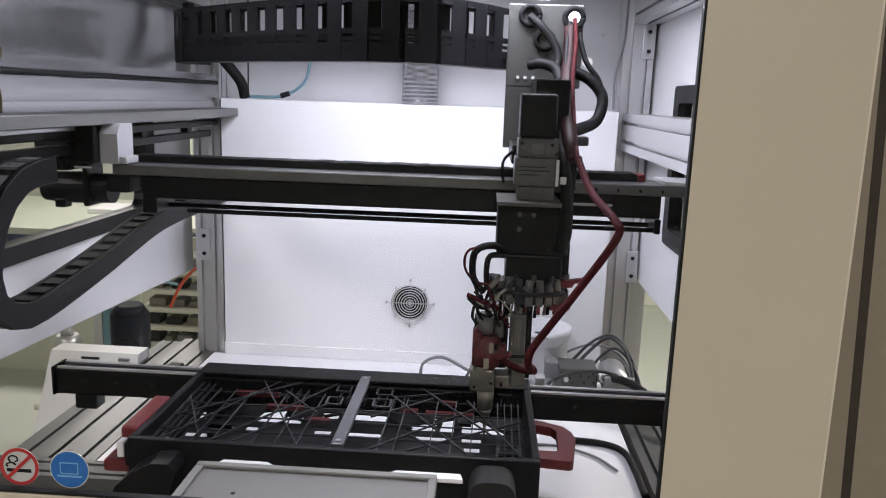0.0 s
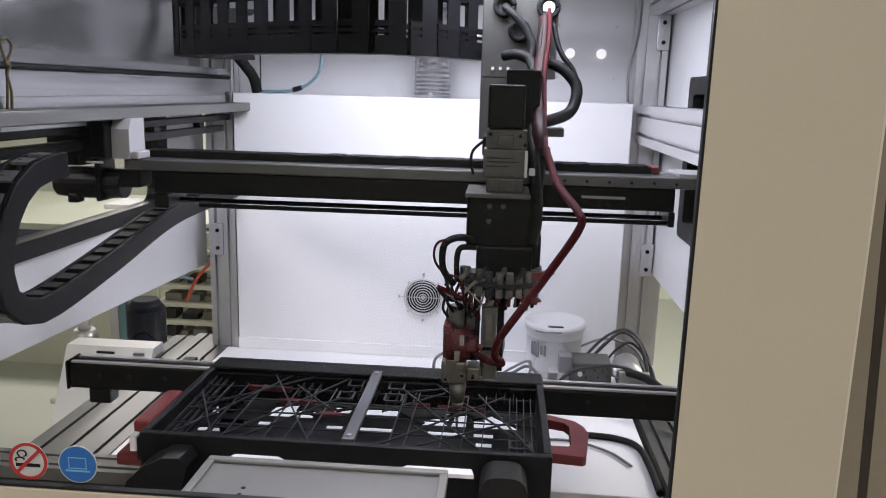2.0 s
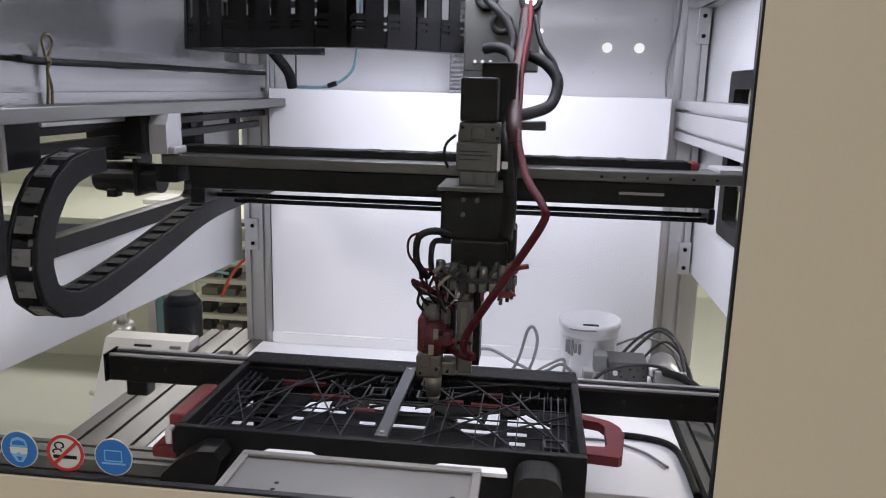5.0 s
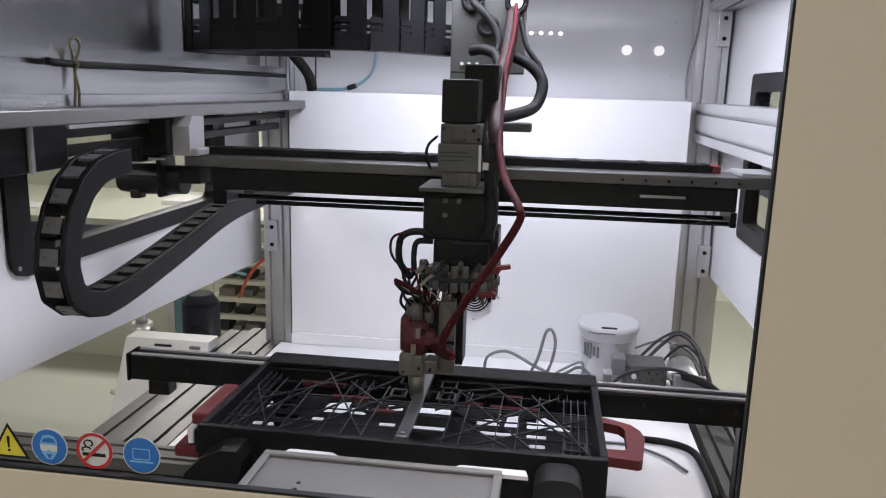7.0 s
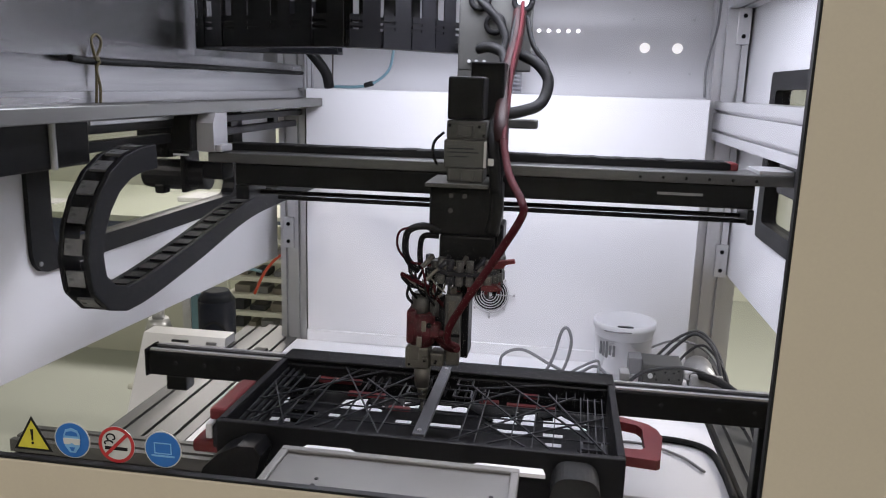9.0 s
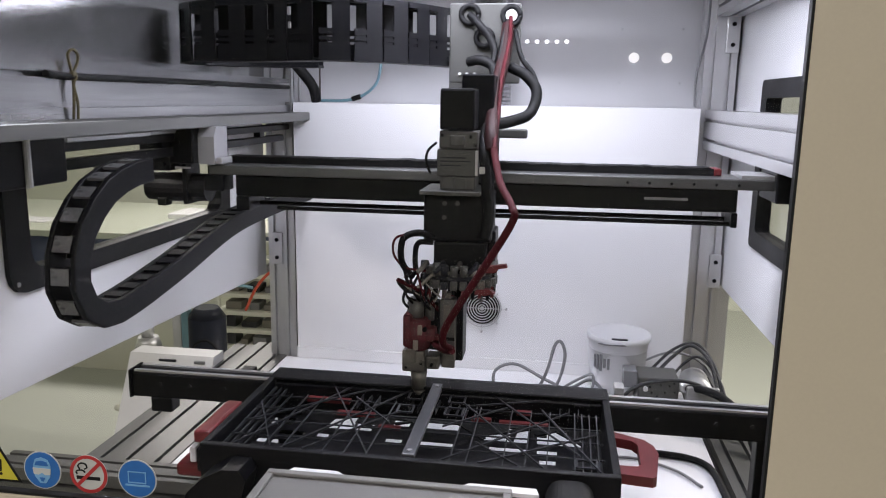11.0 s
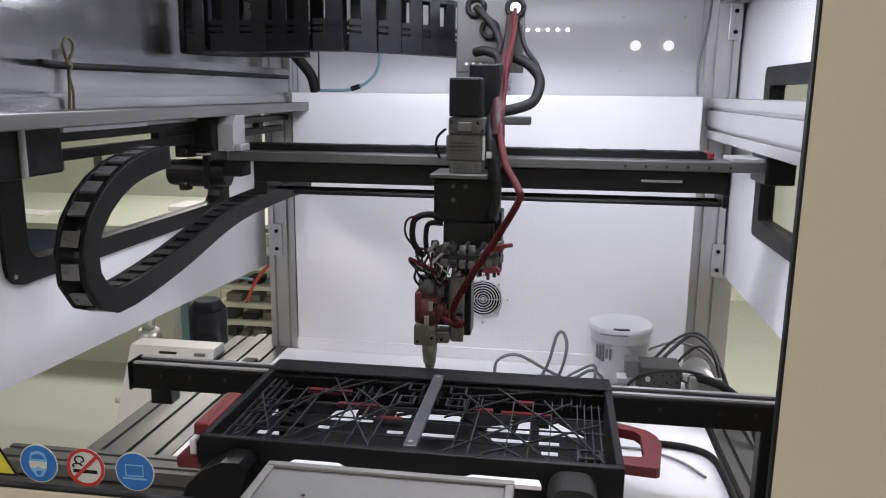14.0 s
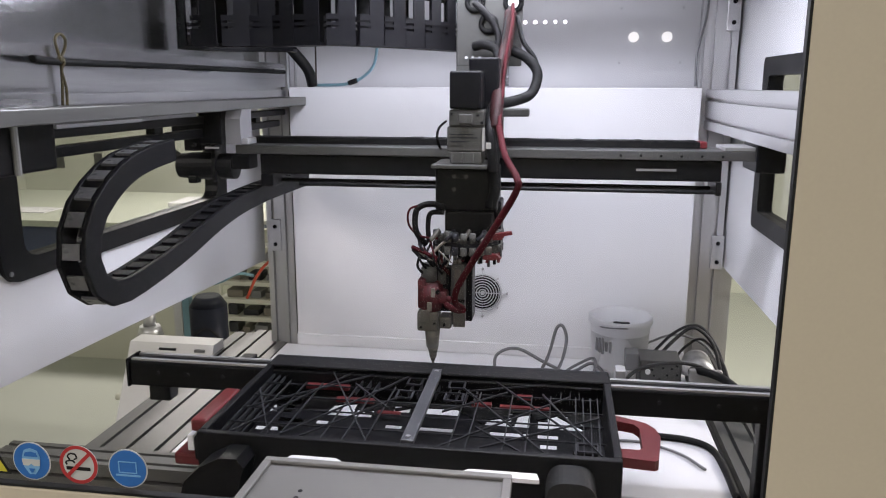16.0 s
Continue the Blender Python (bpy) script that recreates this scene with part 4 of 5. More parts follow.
for hx, hy in ((-0.305, 0.272), (-0.305, 0.255), (-0.305, 0.238), (-0.067, 0.272), (-0.067, 0.25)):
    part("hole", cyl(B(), (hx, hy, 1.2032), (hx, hy, 1.2038), 0.0032, seg=12), RUBBER, lid)
for a in ([(-0.360, 0.349), (-0.350, 0.368), (-0.285, 0.368), (-0.262, 0.349)], [(-0.112, 0.349), (-0.095, 0.366), (-0.002, 0.366), (0.002, 0.349)]):
    part("tab", prism(B(), a, "z", 1.196, 1.202), WHITE, lid, "white tab")
for px in (-0.34, -0.05):
    part("leg", box(B(), px - 0.012, px + 0.012, 0.18, 0.20, 0.8755, 1.1945), ALUX, lid)

# ---- signs on the window ----
def disc(bm, x, z, r, y0, y1, seg=36):
    return cyl(bm, (x, y1, z), (x, y0, z), r, seg=seg)


def ring(bm, x, z, r0, r1, y0, y1, seg=36):
    vs = [[bm.verts.new((x + r * math.cos(2 * math.pi * k / seg), y, z + r * math.sin(2 * math.pi * k / seg))) for k in range(seg)] for r, y in ((r0, y0), (r1, y0), (r1, y1), (r0, y1))]
    for a, b in zip(vs, vs[1:] + vs[:1]):
        for k in range(seg):
            bm.faces.new((a[k], a[(k + 1) % seg], b[(k + 1) % seg], b[k]))
    bmesh.ops.recalc_face_normals(bm, faces=bm.faces)
    return bm


SZ, SR = 1.376, 0.0192
YA, YB, YC, YD = -0.0066, -0.0070, -0.0074, -0.0078


def strip(bm, x0, z0, x1, z1, w, ya, yb):
    d = Vector((x1 - x0, z1 - z0)).normalized()
    n = (-d.y * w / 2, d.x * w / 2)
    return prism(bm, [(x0 + n[0], z0 + n[1]), (x1 + n[0], z1 + n[1]), (x1 - n[0], z1 - n[1]), (x0 - n[0], z0 - n[1])], "y", yb, ya)


def sign(x, label):
    o = thing("safety_sign", (x, -0.0062, SZ), label, "sign", "safety signs on the window")
    return o


o = sign(-0.416, "round no-smoking sticker, red ring and slash on white")
part("disc", disc(B(), -0.416, SZ, SR, YA, -0.0062), SIGNP, o)
part("ring", ring(B(), -0.416, SZ, SR * 0.82, SR * 0.99, YB, YA), SIGNR, o)
part("cigarette", box(B(), -0.4285, -0.4045, YB, YA, SZ - 0.0056, SZ - 0.0022), RUBBER, o)
part("smoke", tube(B(), [(-0.4275, -0.0068, SZ - 0.0005), (-0.4285, -0.0068, SZ + 0.002), (-0.4255, -0.0068, SZ + 0.0035), (-0.4215, -0.0068, SZ + 0.0035), (-0.4195, -0.0068, SZ + 0.0015)], 0.0008, 6), RUBBER, o)
part("smoke", tube(B(), [(-0.4245, -0.0068, SZ + 0.0045), (-0.4262, -0.0068, SZ + 0.0080), (-0.4230, -0.0068, SZ + 0.0108), (-0.4185, -0.0068, SZ + 0.0100), (-0.4175, -0.0068, SZ + 0.0065), (-0.4200, -0.0068, SZ + 0.0050)], 0.0008, 6), RUBBER, o)
part("slash", strip(B(), -0.4285, SZ - 0.0124, -0.4035, SZ + 0.0124, 0.0034, YB, YC), SIGNR, o)
o = sign(-0.367, "round blue sticker with a pale rectangular pictogram")
part("disc", disc(B(), -0.367, SZ, SR, YA, -0.0062), SIGNP, o)
part("field", disc(B(), -0.367, SZ, SR * 0.94, YB, YA), BLUE, o)
PALE = mat("pale_blue_mark", (0.16, 0.36, 0.62), 0.4, 0, 0.1, 30)
for c in ((-0.376, -0.358, SZ + 0.0062, SZ + 0.0072), (-0.376, -0.358, SZ - 0.0045, SZ - 0.0035), (-0.376, -0.375, SZ - 0.0034, SZ + 0.0061), (-0.359, -0.358, SZ - 0.0034, SZ + 0.0061), (-0.379, -0.355, SZ - 0.0075, SZ - 0.0058)):
    part("mark", box(B(), c[0], c[1], YC, YB, c[2], c[3]), PALE, o)
o = sign(-0.4635, "round blue sticker with a white goggles pictogram")
part("disc", disc(B(), -0.4635, SZ, SR, YA, -0.0062), SIGNP, o)
part("field", disc(B(), -0.4635, SZ, SR * 0.94, YB, YA), BLUE, o)
part("head_mark", prism(B(), [(-0.4725, SZ + 0.005), (-0.4700, SZ + 0.0110), (-0.4635, SZ + 0.0132), (-0.4570, SZ + 0.0110), (-0.4545, SZ + 0.005), (-0.4555, SZ - 0.006), (-0.4605, SZ - 0.0130), (-0.4665, SZ - 0.0130), (-0.4715, SZ - 0.006)], "y", YC, YB), PALE, o)
part("hair_mark", prism(B(), [(-0.4705, SZ + 0.0050), (-0.4690, SZ + 0.0088), (-0.4635, SZ + 0.0100), (-0.4580, SZ + 0.0088), (-0.4565, SZ + 0.0050)], "y", YD, YC), BLUE, o)
part("goggles_mark", prism(B(), [(-0.4728, SZ + 0.0022), (-0.4542, SZ + 0.0022), (-0.4550, SZ - 0.0040), (-0.4605, SZ - 0.0044), (-0.4635, SZ - 0.0022), (-0.4665, SZ - 0.0044), (-0.4720, SZ - 0.0040)], "y", YD, YC), SIGNP, o)
part("mouth_mark", prism(B(), [(-0.4665, SZ - 0.0072), (-0.4605, SZ - 0.0072), (-0.4625, SZ - 0.0112), (-0.4645, SZ - 0.0112)], "y", YD, YC), BLUE, o)
o = sign(-0.507, "yellow triangular warning sticker with a black exclamation mark")
def tri(r, up=0.0):
    return [(-0.507 + r * math.cos(radians(a)), SZ - 0.003 + up + r * math.sin(radians(a))) for a in (90, 210, 330)]
part("border", prism(B(), tri(0.0245), "y", YA, -0.0062), RUBBER, o)
part("field", prism(B(), tri(0.0195), "y", YB, YA), SIGNY, o)
part("mark", prism(B(), [(-0.5078, SZ - 0.0045), (-0.5086, SZ + 0.0075), (-0.5054, SZ + 0.0075), (-0.5062, SZ - 0.0045)], "y", YC, YB), RUBBER, o)
part("mark", disc(B(), -0.507, SZ - 0.0072, 0.0014, YC, YB, 12), RUBBER, o)

# knobs on the sill panel
for kx, kz, r in ((-0.505, 1.290, 0.0125), (-0.370, 1.306, 0.007)):
    bm = cyl(B(), (kx, -0.021, kz), (kx, -0.036, kz), r * 0.8)
    cyl(bm, (kx, -0.036, kz), (kx, -0.044, kz), r, r * 0.85)
    solid("knob", bm, BROWN, "dark brown knob on the cream panel", "knob", "panel knobs", smooth=True)

# ---- rear wall fittings ----
FX, FZ = -0.177, 1.173
fan = thing("fan_guard", (FX, 1.394, FZ), "chrome wire fan guard over a dark round opening", "fan guard")
part("opening", cyl(B(), (FX, 1.3942, FZ), (FX, 1.3925, FZ), 0.048, seg=40), RUBBER, fan, "dark fan opening")
for r in (0.010, 0.017, 0.024, 0.031, 0.038, 0.045, 0.052):
    n = 36
    part("ring", tube(B(), [(FX + r * math.cos(2 * math.pi * k / n), 1.388, FZ + r * math.sin(2 * math.pi * k / n)) for k in range(n + 1)], 0.0015, 6, 1), ALU, fan, smooth=True)
part("hub", cyl(B(), (FX, 1.387, FZ), (FX, 1.391, FZ), 0.006, seg=16), ALU, fan)
for k in range(8):
    a = radians(k * 45)
    r1 = 0.066 if k % 2 == 0 else 0.058
    c, sn = math.cos(a), math.sin(a)
    sp = part("spoke", cyl(B(), (FX + (0.006 if k % 4 == 0 else 0.045) * c, 1.3895, FZ + (0.006 if k % 4 == 0 else 0.045) * sn), (FX + r1 * c, 1.3895, FZ + r1 * sn), 0.0013, seg=6), ALU, fan)
    part("screw", cyl(B(), (FX + r1 * c, 1.3945, FZ + r1 * sn), (FX + r1 * c, 1.3875, FZ + r1 * sn), 0.0032 if k % 2 == 0 else 0.0022, seg=10), ALUX, sp)

cover = thing("cover_plate", (0.24, 1.559, 1.85), "grey-white cover plate with two lit round holes as glowing caps and corner screws", "cover plate")
part("plate", box(B(), 0.155, 0.335, 1.5592, 1.5598, 1.765, 1.935), WHITE2, cover)
# two holes lit from behind, made as glowing caps
for cx in (0.200, 0.286):
    part("cap", cyl(B(), (cx, 1.5592, 1.846), (cx, 1.551, 1.846), 0.0135, seg=24), CAPGLOW, cover, "glowing white cap in place of a lit hole", True)
for cx in (0.166, 0.324):
    for cz in (1.780, 1.920):
        part("screw", cyl(B(), (cx, 1.5592, cz), (cx, 1.5578, cz), 0.0035, seg=10), ALUX, cover)

# five small glowing dots in a row on a narrow strip
dots = thing("glowing_dot_strip", (-0.06, 1.559, 1.897), "row of small glowing white dots on the rear wall", "indicator lamps")
part("strip", box(B(), -0.105, 0.036, 1.5565, 1.5598, 1.882, 1.892), WHITE2, dots)
for k in range(5):
    part("lamp", cyl(B(), (0.020 - 0.0267 * k, 1.5565, 1.887), (0.020 - 0.0267 * k, 1.5535, 1.887), 0.0042, seg=12), LED, dots, "small glowing dot")
duct = tube(B(), [(-0.172, 1.475, 1.717), (-0.172, 1.475, 1.80), (-0.172, 1.472, 1.95), (-0.172, 1.47, 2.099)], 0.0495, 20, 14, 0.035)
solid("foil_duct", duct, FOIL, "silver flexible foil duct rising from the rear housing", "duct", smooth=False)
solid("pressure_hose", tube(B(), [(-0.47, 1.50, 2.02), (-0.470, 1.48, 1.90), (-0.474, 1.46, 1.82), (-0.486, 1.455, 1.768), (-0.525, 1.45, 1.734), (-0.57, 1.45, 1.722), (-0.64, 1.45, 1.7205)], 0.0042, 8), BLUEHOSE, "pale blue pneumatic hose on the rear housing", "hose", smooth=True)
solid("hose_joint", cyl(B(), (-0.552, 1.45, 1.7255), (-0.528, 1.45, 1.733), 0.007, seg=12), RUBBER, "black joint on the blue hose", "fitting")
solid("wall_cable", tube(B(), [(-0.655, 1.50, 2.05), (-0.654, 1.49, 1.85), (-0.652, 1.48, 1.718)], 0.0025, 6), BROWN, "thin yellow-brown cable on the rear wall", "cable", smooth=True)
solid("wall_conduit", tube(B(), [(-0.745, 1.30, 2.085), (-0.745, 1.30, 1.93), (-0.735, 1.31, 1.875), (-0.70, 1.35, 1.835), (-0.68, 1.37, 1.81), (-0.645, 1.39, 1.76), (-0.64, 1.41, 1.72)], 0.014, 12), RUBBER, "black conduit bending down behind the rail", "conduit", smooth=True)
solid("wall_cable", tube(B(), [(0.37, 1.45, 2.05), (0.365, 1.44, 1.90), (0.345, 1.43, 1.80), (0.345, 1.42, 1.72)], 0.003, 6), GREYC, "thin grey cable on the corner post", "cable", smooth=True)

# hinges on the posts
for hx, hy, hz in ((-0.757, 1.402, 1.312), (0.433, 1.452, 1.292), (0.430, 1.452, 1.898)):
    o = thing("hinge_bracket", (hx, hy, hz), "small aluminium bracket with two screws on the post", "bracket", "post brackets")
    hp = part("plate", box(B(), hx - 0.016, hx + 0.016, hy - 0.006, hy + 0.0015, hz - 0.045, hz + 0.045, 0.002), ALU, o)
    for dz in (-0.025, 0.025):
        part("screw", cyl(B(), (hx, hy - 0.006, hz + dz), (hx, hy - 0.009, hz + dz), 0.0055, seg=12), BLACK, hp)
tie = tube(B(), [(-0.706, 0.444, 1.69), (-0.703, 0.444, 1.72), (-0.704, 0.447, 1.745), (-0.702, 0.445, 1.757), (-0.700, 0.452, 1.770), (-0.698, 0.453, 1.783), (-0.700, 0.445, 1.791), (-0.703, 0.437, 1.784), (-0.702, 0.438, 1.770), (-0.703, 0.444, 1.757)], 0.0022, 7)
tube(tie, [(-0.704, 0.452, 1.69), (-0.701, 0.449, 1.715), (-0.702, 0.444, 1.740), (-0.700, 0.449, 1.752), (-0.704, 0.440, 1.758)], 0.0022, 7)
box(tie, -0.7045, -0.6985, 0.440, 0.450, 1.752, 1.7595, 0.0015)
solid("cable_tie", tie, OLIVE, "yellow-brown cable tie looped on the rail", "cable tie", smooth=True)
solid("rail_cable", tube(B(), [(-0.708, 0.39, 1.755), (-0.706, 0.46, 1.752), (-0.7065, 0.8, 1.7535), (-0.7065, 1.38, 1.7535)], 0.0055, 8), RUBBER, "black cable in the groove of the rail", "cable", smooth=True)

# ---- bucket, box and loose cables on the deck ----
bucket = thing("bucket", (0.178, 1.315, 1.0), "white plastic bucket with a dark printed band", "bucket")
bm = B()
prof = [(0.062, 1.0), (0.0755, 1.132), (0.080, 1.134), (0.080, 1.150), (0.0755, 1.150), (0.069, 1.03), (0.058, 1.006)]
rings = [[bm.verts.new((0.183 + r * math.cos(2 * math.pi * k / 32), 1.315 + r * math.sin(2 * math.pi * k / 32), z)) for k in range(32)] for r, z in prof]
for a, b in zip(rings, rings[1:]):
    for k in range(32):
        bm.faces.new((a[k], a[(k + 1) % 32], b[(k + 1) % 32], b[k]))
bm.faces.new(rings[0][::-1])
bm.faces.new(rings[-1])
bb = part("body", bm, BUCKET, bucket, smooth=True)
for a0 in range(216, 250, 8):
    a = radians(a0)
    h = 0.012 + 0.012 * ((a0 * 7) % 5) / 5
    m4 = Matrix.Translation((0.183 + 0.0728 * math.cos(a), 1.315 + 0.0728 * math.sin(a), 1.085)) @ Matrix.Rotation(a, 4, "Z") @ Matrix.Diagonal((0.003, 0.006, h * 2, 1))
    bm = B()
    bmesh.ops.create_cube(bm, size=1, matrix=m4)
    part("print_bar", bm, GREYC, bb)
part("handle", tube(B(), [(0.110, 1.30, 1.13), (0.14, 1.245, 1.137), (0.19, 1.236, 1.139), (0.24, 1.27, 1.132)], 0.002, 6), GREYC, bucket, smooth=True)
part("tool_inside", box(B(), 0.165, 0.205, 1.30, 1.308, 1.10, 1.135), RIB, bucket)

jb = thing("junction_box", (0.26, 1.20, 1.0), "grey metal junction box with screws beside the bucket", "junction box")
jbb = part("body", box(B(), 0.222, 0.318, 1.175, 1.26, 1.0005, 1.082, 0.003), GREY, jb)
part("side_box", box(B(), 0.190, 0.2215, 1.20, 1.25, 1.045, 1.088, 0.002), GREYC, jb)
for bx, bz in ((0.25, 1.06), (0.268, 1.038), (0.295, 1.065), (0.24, 1.02), (0.298, 1.028), (0.275, 1.066), (0.285, 1.048), (0.255, 1.046), (0.308, 1.05), (0.306, 1.072), (0.262, 1.024), (0.282, 1.03)):
    part("screw", cyl(B(), (bx, 1.1755, bz), (bx, 1.1735, bz), 0.0026, seg=10), RUBBER, jbb)
part("bright_screw", cyl(B(), (0.240, 1.1755, 1.055), (0.240, 1.170, 1.055), 0.006, seg=12), SIGNW, jb)
part("gland", cyl(B(), (0.318, 1.195, 1.060), (0.340, 1.185, 1.060), 0.014, seg=14), ALU, jb, "", True)
cm = thing("air_cylinder", (0.365, 1.2, 1.0), "dull aluminium air cylinder on the base profile", "cylinder")
part("barrel", cyl(B(), (0.368, 1.165, 1.037), (0.372, 1.30, 1.037), 0.036, seg=24), ALUX, cm, smooth=True)
part("end_cap", box(B(), 0.331, 0.406, 1.150, 1.1645, 1.0005, 1.074, 0.004), ALUX, cm)
for pts, r, m in (
    ([(-0.13, 1.24, 1.004), (-0.125, 1.25, 1.05), (-0.075, 1.26, 1.066), (0.0, 1.24, 1.038), (0.08, 1.22, 1.012), (0.16, 1.22, 1.006)], 0.0042, GREYC),
    ([(-0.02, 1.23, 1.006), (0.005, 1.24, 1.06), (0.022, 1.25, 1.125), (0.038, 1.25, 1.134), (0.048, 1.24, 1.10), (0.035, 1.23, 1.04), (0.01, 1.22, 1.006)], 0.0042, GREYC),
    ([(-0.12, 1.21, 1.005), (-0.02, 1.22, 1.028), (0.06, 1.21, 1.03), (0.11, 1.21, 1.055), (0.145, 1.20, 1.03), (0.17, 1.19, 1.005)], 0.004, GREYC),
    ([(-0.10, 1.17, 1.004), (0.0, 1.18, 1.012), (0.07, 1.19, 1.055), (0.115, 1.20, 1.072), (0.11, 1.18, 1.035), (0.06, 1.17, 1.006)], 0.0035, GREYC),
    ([(0.06, 1.16, 1.005), (0.12, 1.17, 1.008), (0.17, 1.16, 1.012), (0.19, 1.15, 1.005)], 0.0035, GREYC),
    ([(0.165, 1.16, 1.005), (0.21, 1.16, 1.06), (0.27, 1.15, 1.085), (0.34, 1.17, 1.08), (0.40, 1.18, 1.05), (0.44, 1.12, 1.006)], 0.0045, GREYD),
    ([(0.27, 1.26, 1.06), (0.32, 1.30, 1.10), (0.36, 1.30, 1.13), (0.40, 1.27, 1.105), (0.415, 1.22, 1.05), (0.42, 1.18, 1.006)], 0.0045, GREYD),
    ([(0.25, 1.28, 1.05), (0.32, 1.32, 1.11), (0.38, 1.33, 1.125), (0.42, 1.28, 1.08), (0.43, 1.2, 1.01)], 0.0038, GREYD),
    ([(0.30, 1.29, 1.02), (0.345, 1.31, 1.075), (0.385, 1.30, 1.100), (0.425, 1.25, 1.06), (0.435, 1.17, 1.008)], 0.0035, GREYD),
    ([(0.20, 1.27, 1.06), (0.26, 1.31, 1.085), (0.33, 1.33, 1.10), (0.40, 1.31, 1.075), (0.436, 1.24, 1.01)], 0.0032, GREYC),
    ([(0.345, 1.12, 1.004), (0.375, 1.09, 1.022), (0.41, 1.06, 1.018), (0.43, 1.02, 1.004)], 0.003, GREYD),
    ([(0.338, 1.180, 1.060), (0.365, 1.14, 1.074), (0.405, 1.09, 1.072), (0.436, 1.03, 1.050), (0.445, 0.96, 1.012)], 0.0095, RUBBER),
    ([(0.31, 1.10, 1.006), (0.34, 1.08, 1.02), (0.37, 1.09, 1.006)], 0.003, GREYC),
):
    solid("loose_cable", tube(B(), pts, r), m, "grey cable lying in loops on the white deck" if m is GREYC else "dark grey cable arching beside the corner post" if m is GREYD else "thick black cable lying on the deck", "cable", "loose cables", smooth=True)
solid("edge_hose", tube(B(), [(0.20, 0.93, 1.007), (0.29, 0.92, 1.007), (0.335, 0.885, 1.007), (0.345, 0.80, 1.007), (0.345, 0.690, 1.007)], 0.007, 10), RUBBER, "black hose along the edge of the white deck", "hose", smooth=True)
solid("deck_cable", tube(B(), [(0.12, 0.90, 1.004), (0.20, 0.90, 1.004), (0.27, 0.86, 1.004), (0.31, 0.80, 1.004)], 0.003, 6), GREYC, "thin grey cable on the white deck", "cable", smooth=True)
solid("rail_clamp", box(B(), 0.128, 0.146, 0.735, 0.765, 1.152, 1.218, 0.002), ALUX, "small grey clamp on the tray axis", "clamp")
solid("latch", box(B(), -0.80, -0.765, 1.20, 1.25, 1.0005, 1.018, 0.003), RUBBER, "small black latch on the base profile", "latch")

# ---- beyond the machine ----
wb = thing("control_box", (-1.04, 1.35, 0.0), "white sheet metal control box on a stand", "control box")
cb = part("body", prism(B(), [(1.300, 1.016), (1.360, 1.016), (1.385, 0.80), (1.195, 0.80), (1.192, 0.812)], "x", -1.160, -0.912), SIGNW, wb)
part("base_lip", box(B(), -1.172, -0.908, 1.20, 1.38, 0.785, 0.7995, 0.002), SHELFW, wb)
part("stand", box(B(), -1.08, -1.02, 1.27, 1.33, 0.0, 0.7845), ALUX, wb)
part("knob", cyl(B(), (-1.185, 1.25, 0.868), (-1.160, 1.25, 0.868), 0.009, seg=12), SHELFW, wb)
part("slot", box(B(), -1.07, -1.02, 1.2885, 1.2975, 0.998, 1.004), RIB, cb, "dark slot")
part("label_bar", box(B(), -0.965, -0.935, 1.286, 1.295, 0.997, 1.004), GREYC, cb)
sh = thing("storage_rack", (-1.5, 3.4, 0), "cream metal storage rack with small boxes on its shelves", "rack")
for z in (0.12, 0.24, 0.36, 0.46, 0.56, 0.66, 0.77, 0.88, 1.0):
    part("shelf", box(B(), -1.80, -1.15, 3.2, 3.6, z, z + 0.022, 0.002), SHELFW, sh)
for x in (-1.80, -1.17):
    for y in (3.19, 3.58):
        part("upright", box(B(), x, x + 0.02, y, y + 0.02, 0, 1.4), SHELFW, sh)
rnd = random.Random(8)
for z in (0.382, 0.482, 0.582, 0.682, 0.792):
    x = -1.76
    while x < -1.26:
        wd = 0.04 + 0.06 * rnd.random()
        hh = 0.03 + 0.03 * rnd.random()
        bx = solid("small_box", box(B(), x, x + wd, 3.24, 3.34, z + 0.001, z + hh, 0.003), (RIB, GREYC, BEIGE)[rnd.randrange(3)], "small parts box on the rack", "box", "boxes on the rack")
        x += wd + 0.02 + 0.03 * rnd.random()
bn = thing("canister", (-1.57, 2.6, 0), "black rounded canister with a wire handle", "canister")
bm = cyl(B(), (-1.56, 2.6, 0.0), (-1.56, 2.6, 0.73), 0.085, seg=28)
cyl(bm, (-1.56, 2.6, 0.73), (-1.56, 2.6, 0.775), 0.085, 0.055, 28)
part("body", bm, INK, bn, smooth=True)
part("handle", tube(B(), [(-1.60, 2.50, 0.56), (-1.57, 2.49, 0.63), (-1.51, 2.49, 0.65), (-1.46, 2.50, 0.60)], 0.006), RUBBER, bn, smooth=True)
solid("blue_post", box(B(), -1.70, -1.665, 2.62, 2.66, 0, 0.95, 0.003), BLUEHOSE, "pale blue upright post", "post")
solid("grey_post", box(B(), -1.745, -1.702, 2.62, 2.66, 0, 1.05, 0.003), ALU, "grey aluminium upright post", "post")
pm = thing("metal_pump", (-1.80, 2.5, 0), "shiny metal pump on a slim stand", "pump")
part("stand", cyl(B(), (-1.80, 2.5, 0), (-1.80, 2.5, 0.60), 0.03), ALUX, pm)
part("bowl", cyl(B(), (-1.80, 2.5, 0.60), (-1.80, 2.5, 0.65), 0.060, 0.045), ALU, pm, smooth=True)
part("neck", cyl(B(), (-1.80, 2.5, 0.65), (-1.80, 2.5, 0.72), 0.028), ALU, pm, smooth=True)
part("cap", cyl(B(), (-1.80, 2.5, 0.72), (-1.80, 2.5, 0.735), 0.042), ALU, pm, smooth=True)
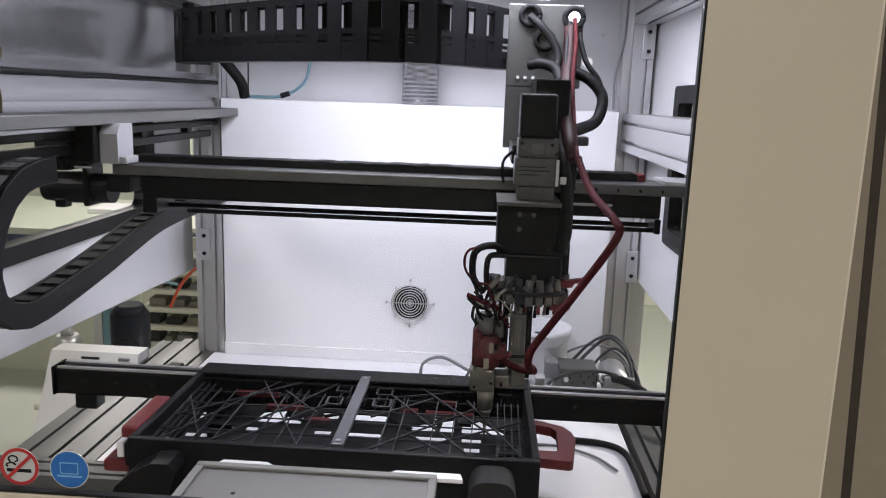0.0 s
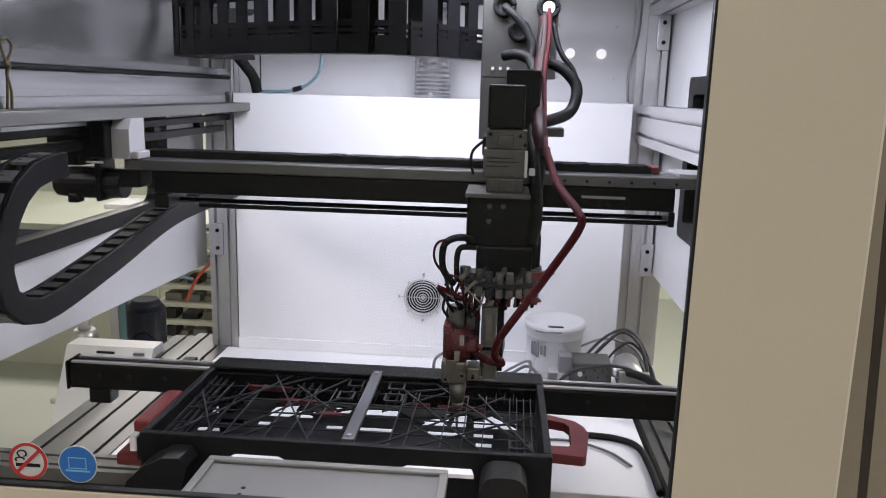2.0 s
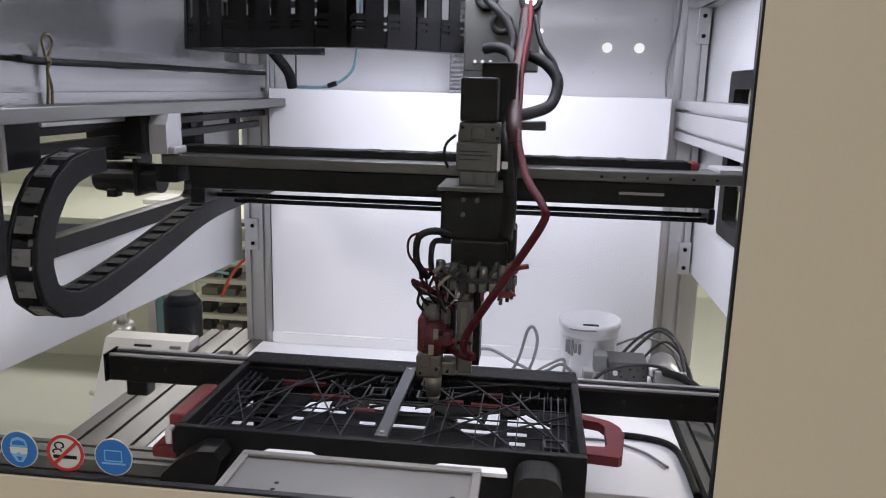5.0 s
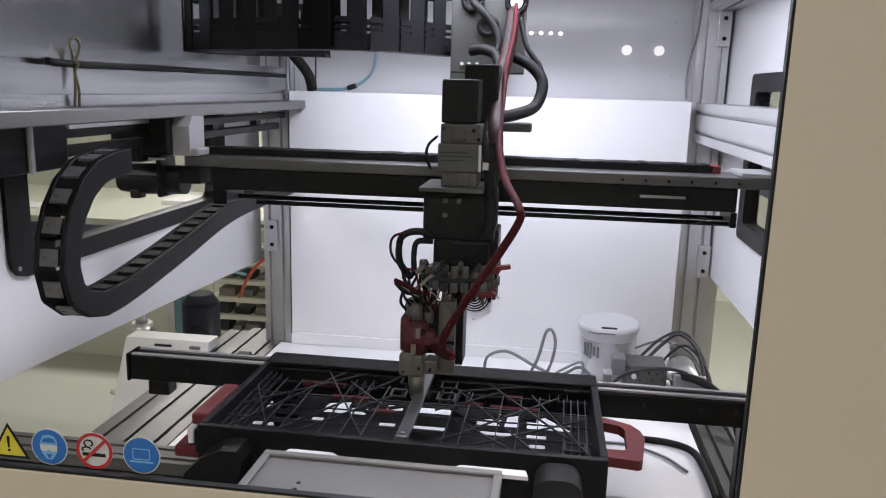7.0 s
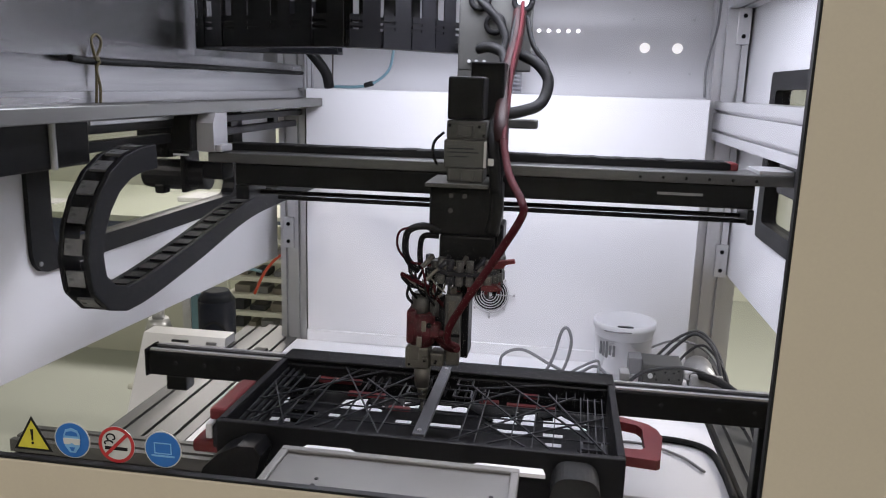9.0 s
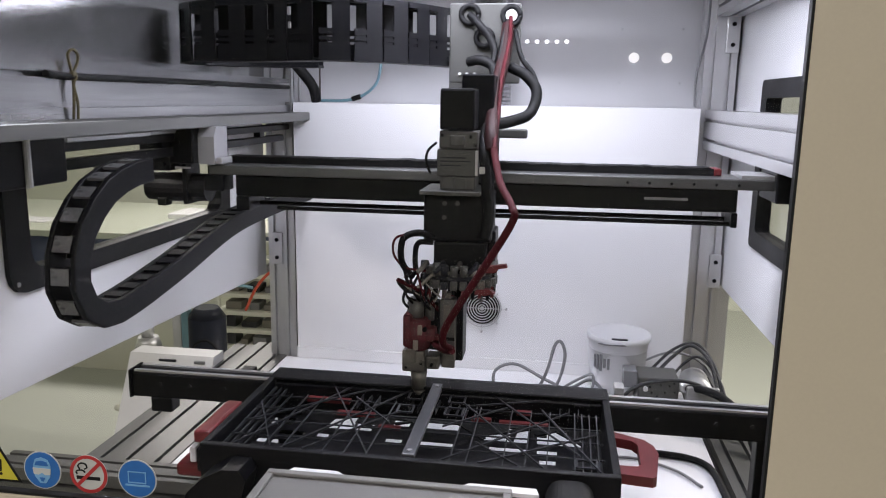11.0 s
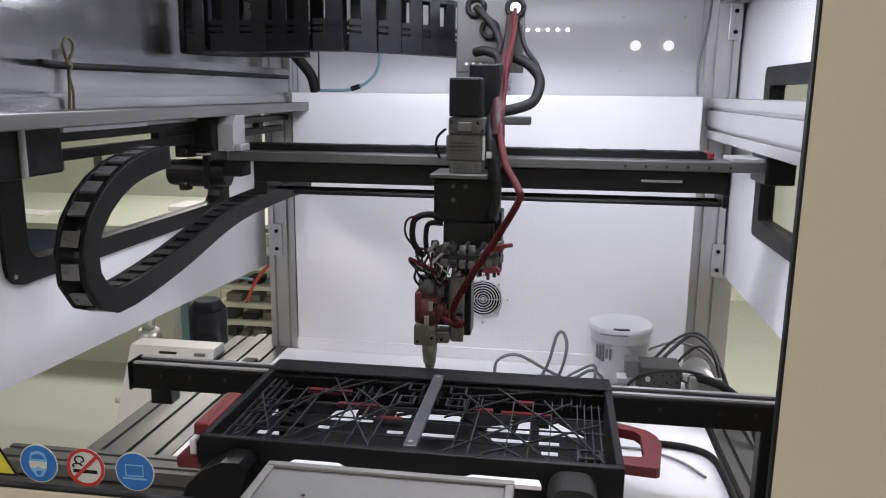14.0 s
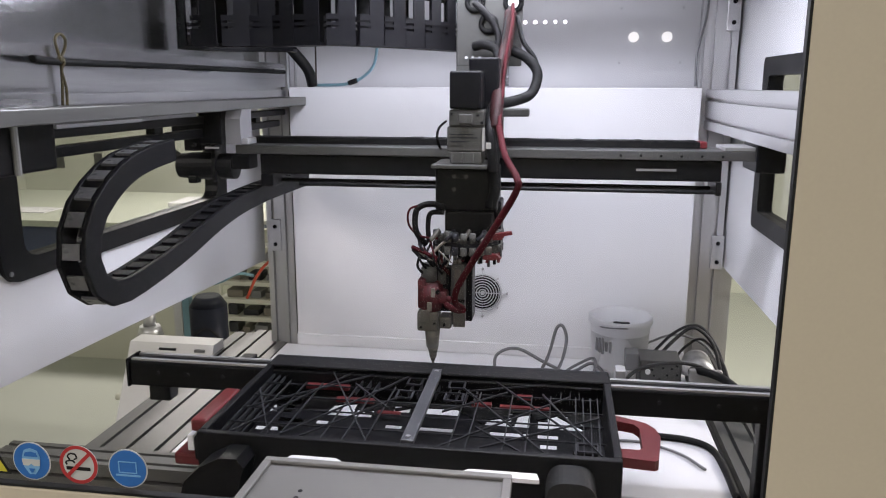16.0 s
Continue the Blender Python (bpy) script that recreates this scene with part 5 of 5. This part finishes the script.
solid("pump_hose", tube(B(), [(-1.80, 2.5, 0.735), (-1.77, 2.52, 0.80), (-1.73, 2.58, 0.88), (-1.72, 2.61, 0.98)], 0.008), RUBBER, "dark hose from the pump", "hose", smooth=True)
solid("air_hose", tube(B(), [(-1.50, 2.9, 0.68), (-1.44, 2.9, 0.80), (-1.36, 2.9, 0.885), (-1.26, 2.9, 0.92), (-1.18, 3.05, 0.90), (-1.17, 3.195, 0.89)], 0.0075), ORANGE, "orange-red air hose hanging before the rack", "hose", smooth=True)
solid("air_hose", tube(B(), [(-1.675, 2.655, 0.80), (-1.58, 2.75, 0.795), (-1.50, 2.8, 0.83), (-1.46, 2.895, 0.80)], 0.008), BLUEHOSE, "pale blue air hose", "hose", smooth=True)
dk = thing("workbench", (-3.5, 4.0, 0), "workbench with a pale green top and navy front", "workbench")
part("top", box(B(), -4.6, -1.95, 3.65, 4.95, 0.86, 0.90, 0.004), DESK, dk)
part("front", box(B(), -4.55, -2.0, 3.70, 4.90, 0.0, 0.66), SHELFW, dk)
part("drawer_band", box(B(), -4.56, -1.99, 3.69, 4.91, 0.6605, 0.8595), NAVY, dk, "navy drawer band")
solid("paper", box(B(), -3.60, -3.30, 3.9, 4.1, 0.9005, 0.905), SIGNW, "white sheets of paper on the workbench", "paper")
solid("bench_tray", box(B(), -2.62, -2.30, 4.25, 4.55, 0.9005, 0.935, 0.006), SIGNW, "low white tray on the workbench", "tray")
for k, (px, pz) in enumerate(((-4.94, 0.95), (-4.83, 0.96), (-4.65, 0.96), (-4.26, 0.98))):
    solid("wall_notice", box(B(), px, px + 0.075, 5.985, 5.9995, pz, pz + 0.12), GREY, "dark grey notice hung on the wall", "notice", "wall notices")


def motions():
    shift = [(0.0, 0.0), (7.5, 0.0), (8.5, 0.010), (9.0, 0.020), (10.2, 0.064), (11.5, 0.110), (12.0, 0.125), (13.0, 0.160), (14.0, 0.190), (15.0, 0.215), (16.0, 0.245)]
    across = [(0.0, 0.098), (0.5, 0.081), (1.0, 0.063), (1.5, 0.046), (2.0, 0.029), (2.5, 0.012), (3.0, -0.005), (3.5, -0.021), (4.0, -0.038), (5.2, -0.078), (6.5, -0.120), (7.0, -0.136), (7.5, -0.151), (8.0, -0.158), (8.5, -0.152), (9.0, -0.159), (11.5, -0.161), (14.0, -0.159), (16.0, -0.159)]
    ts, ss = zip(*shift)
    ta, xa = zip(*across)
    walk(gantry, [(t, pose(0, 0.70 + s, 1.577)) for t, s in shift])
    times = sorted(set(ts) | set(ta))
    walk(head, [(t, pose(float(np.interp(t, ta, xa)), 0.62 + float(np.interp(t, ts, ss)), 1.57)) for t in times])
    paths = [resample(side_path(s), SIDE_PITCH, SIDE_N) for s in ss]
    for k, ob in enumerate(side_links):
        walk(ob, [(t, side_pose(*p[k])) for t, p in zip(ts, paths)])
    keys = [0.0, 1.0, 2.0, 3.0, 4.0, 5.2, 6.5, 7.5, 8.5, 9.0, 10.2, 11.5, 12.0, 13.0, 14.0, 15.0, 16.0]
    paths = [resample(top_path(float(np.interp(t, ta, xa)), float(np.interp(t, ts, ss))), TOP_PITCH, TOP_N) for t in keys]
    for k, ob in enumerate(top_links):
        walk(ob, [(t, top_pose(*p[k])) for t, p in zip(keys, paths)])


motions()
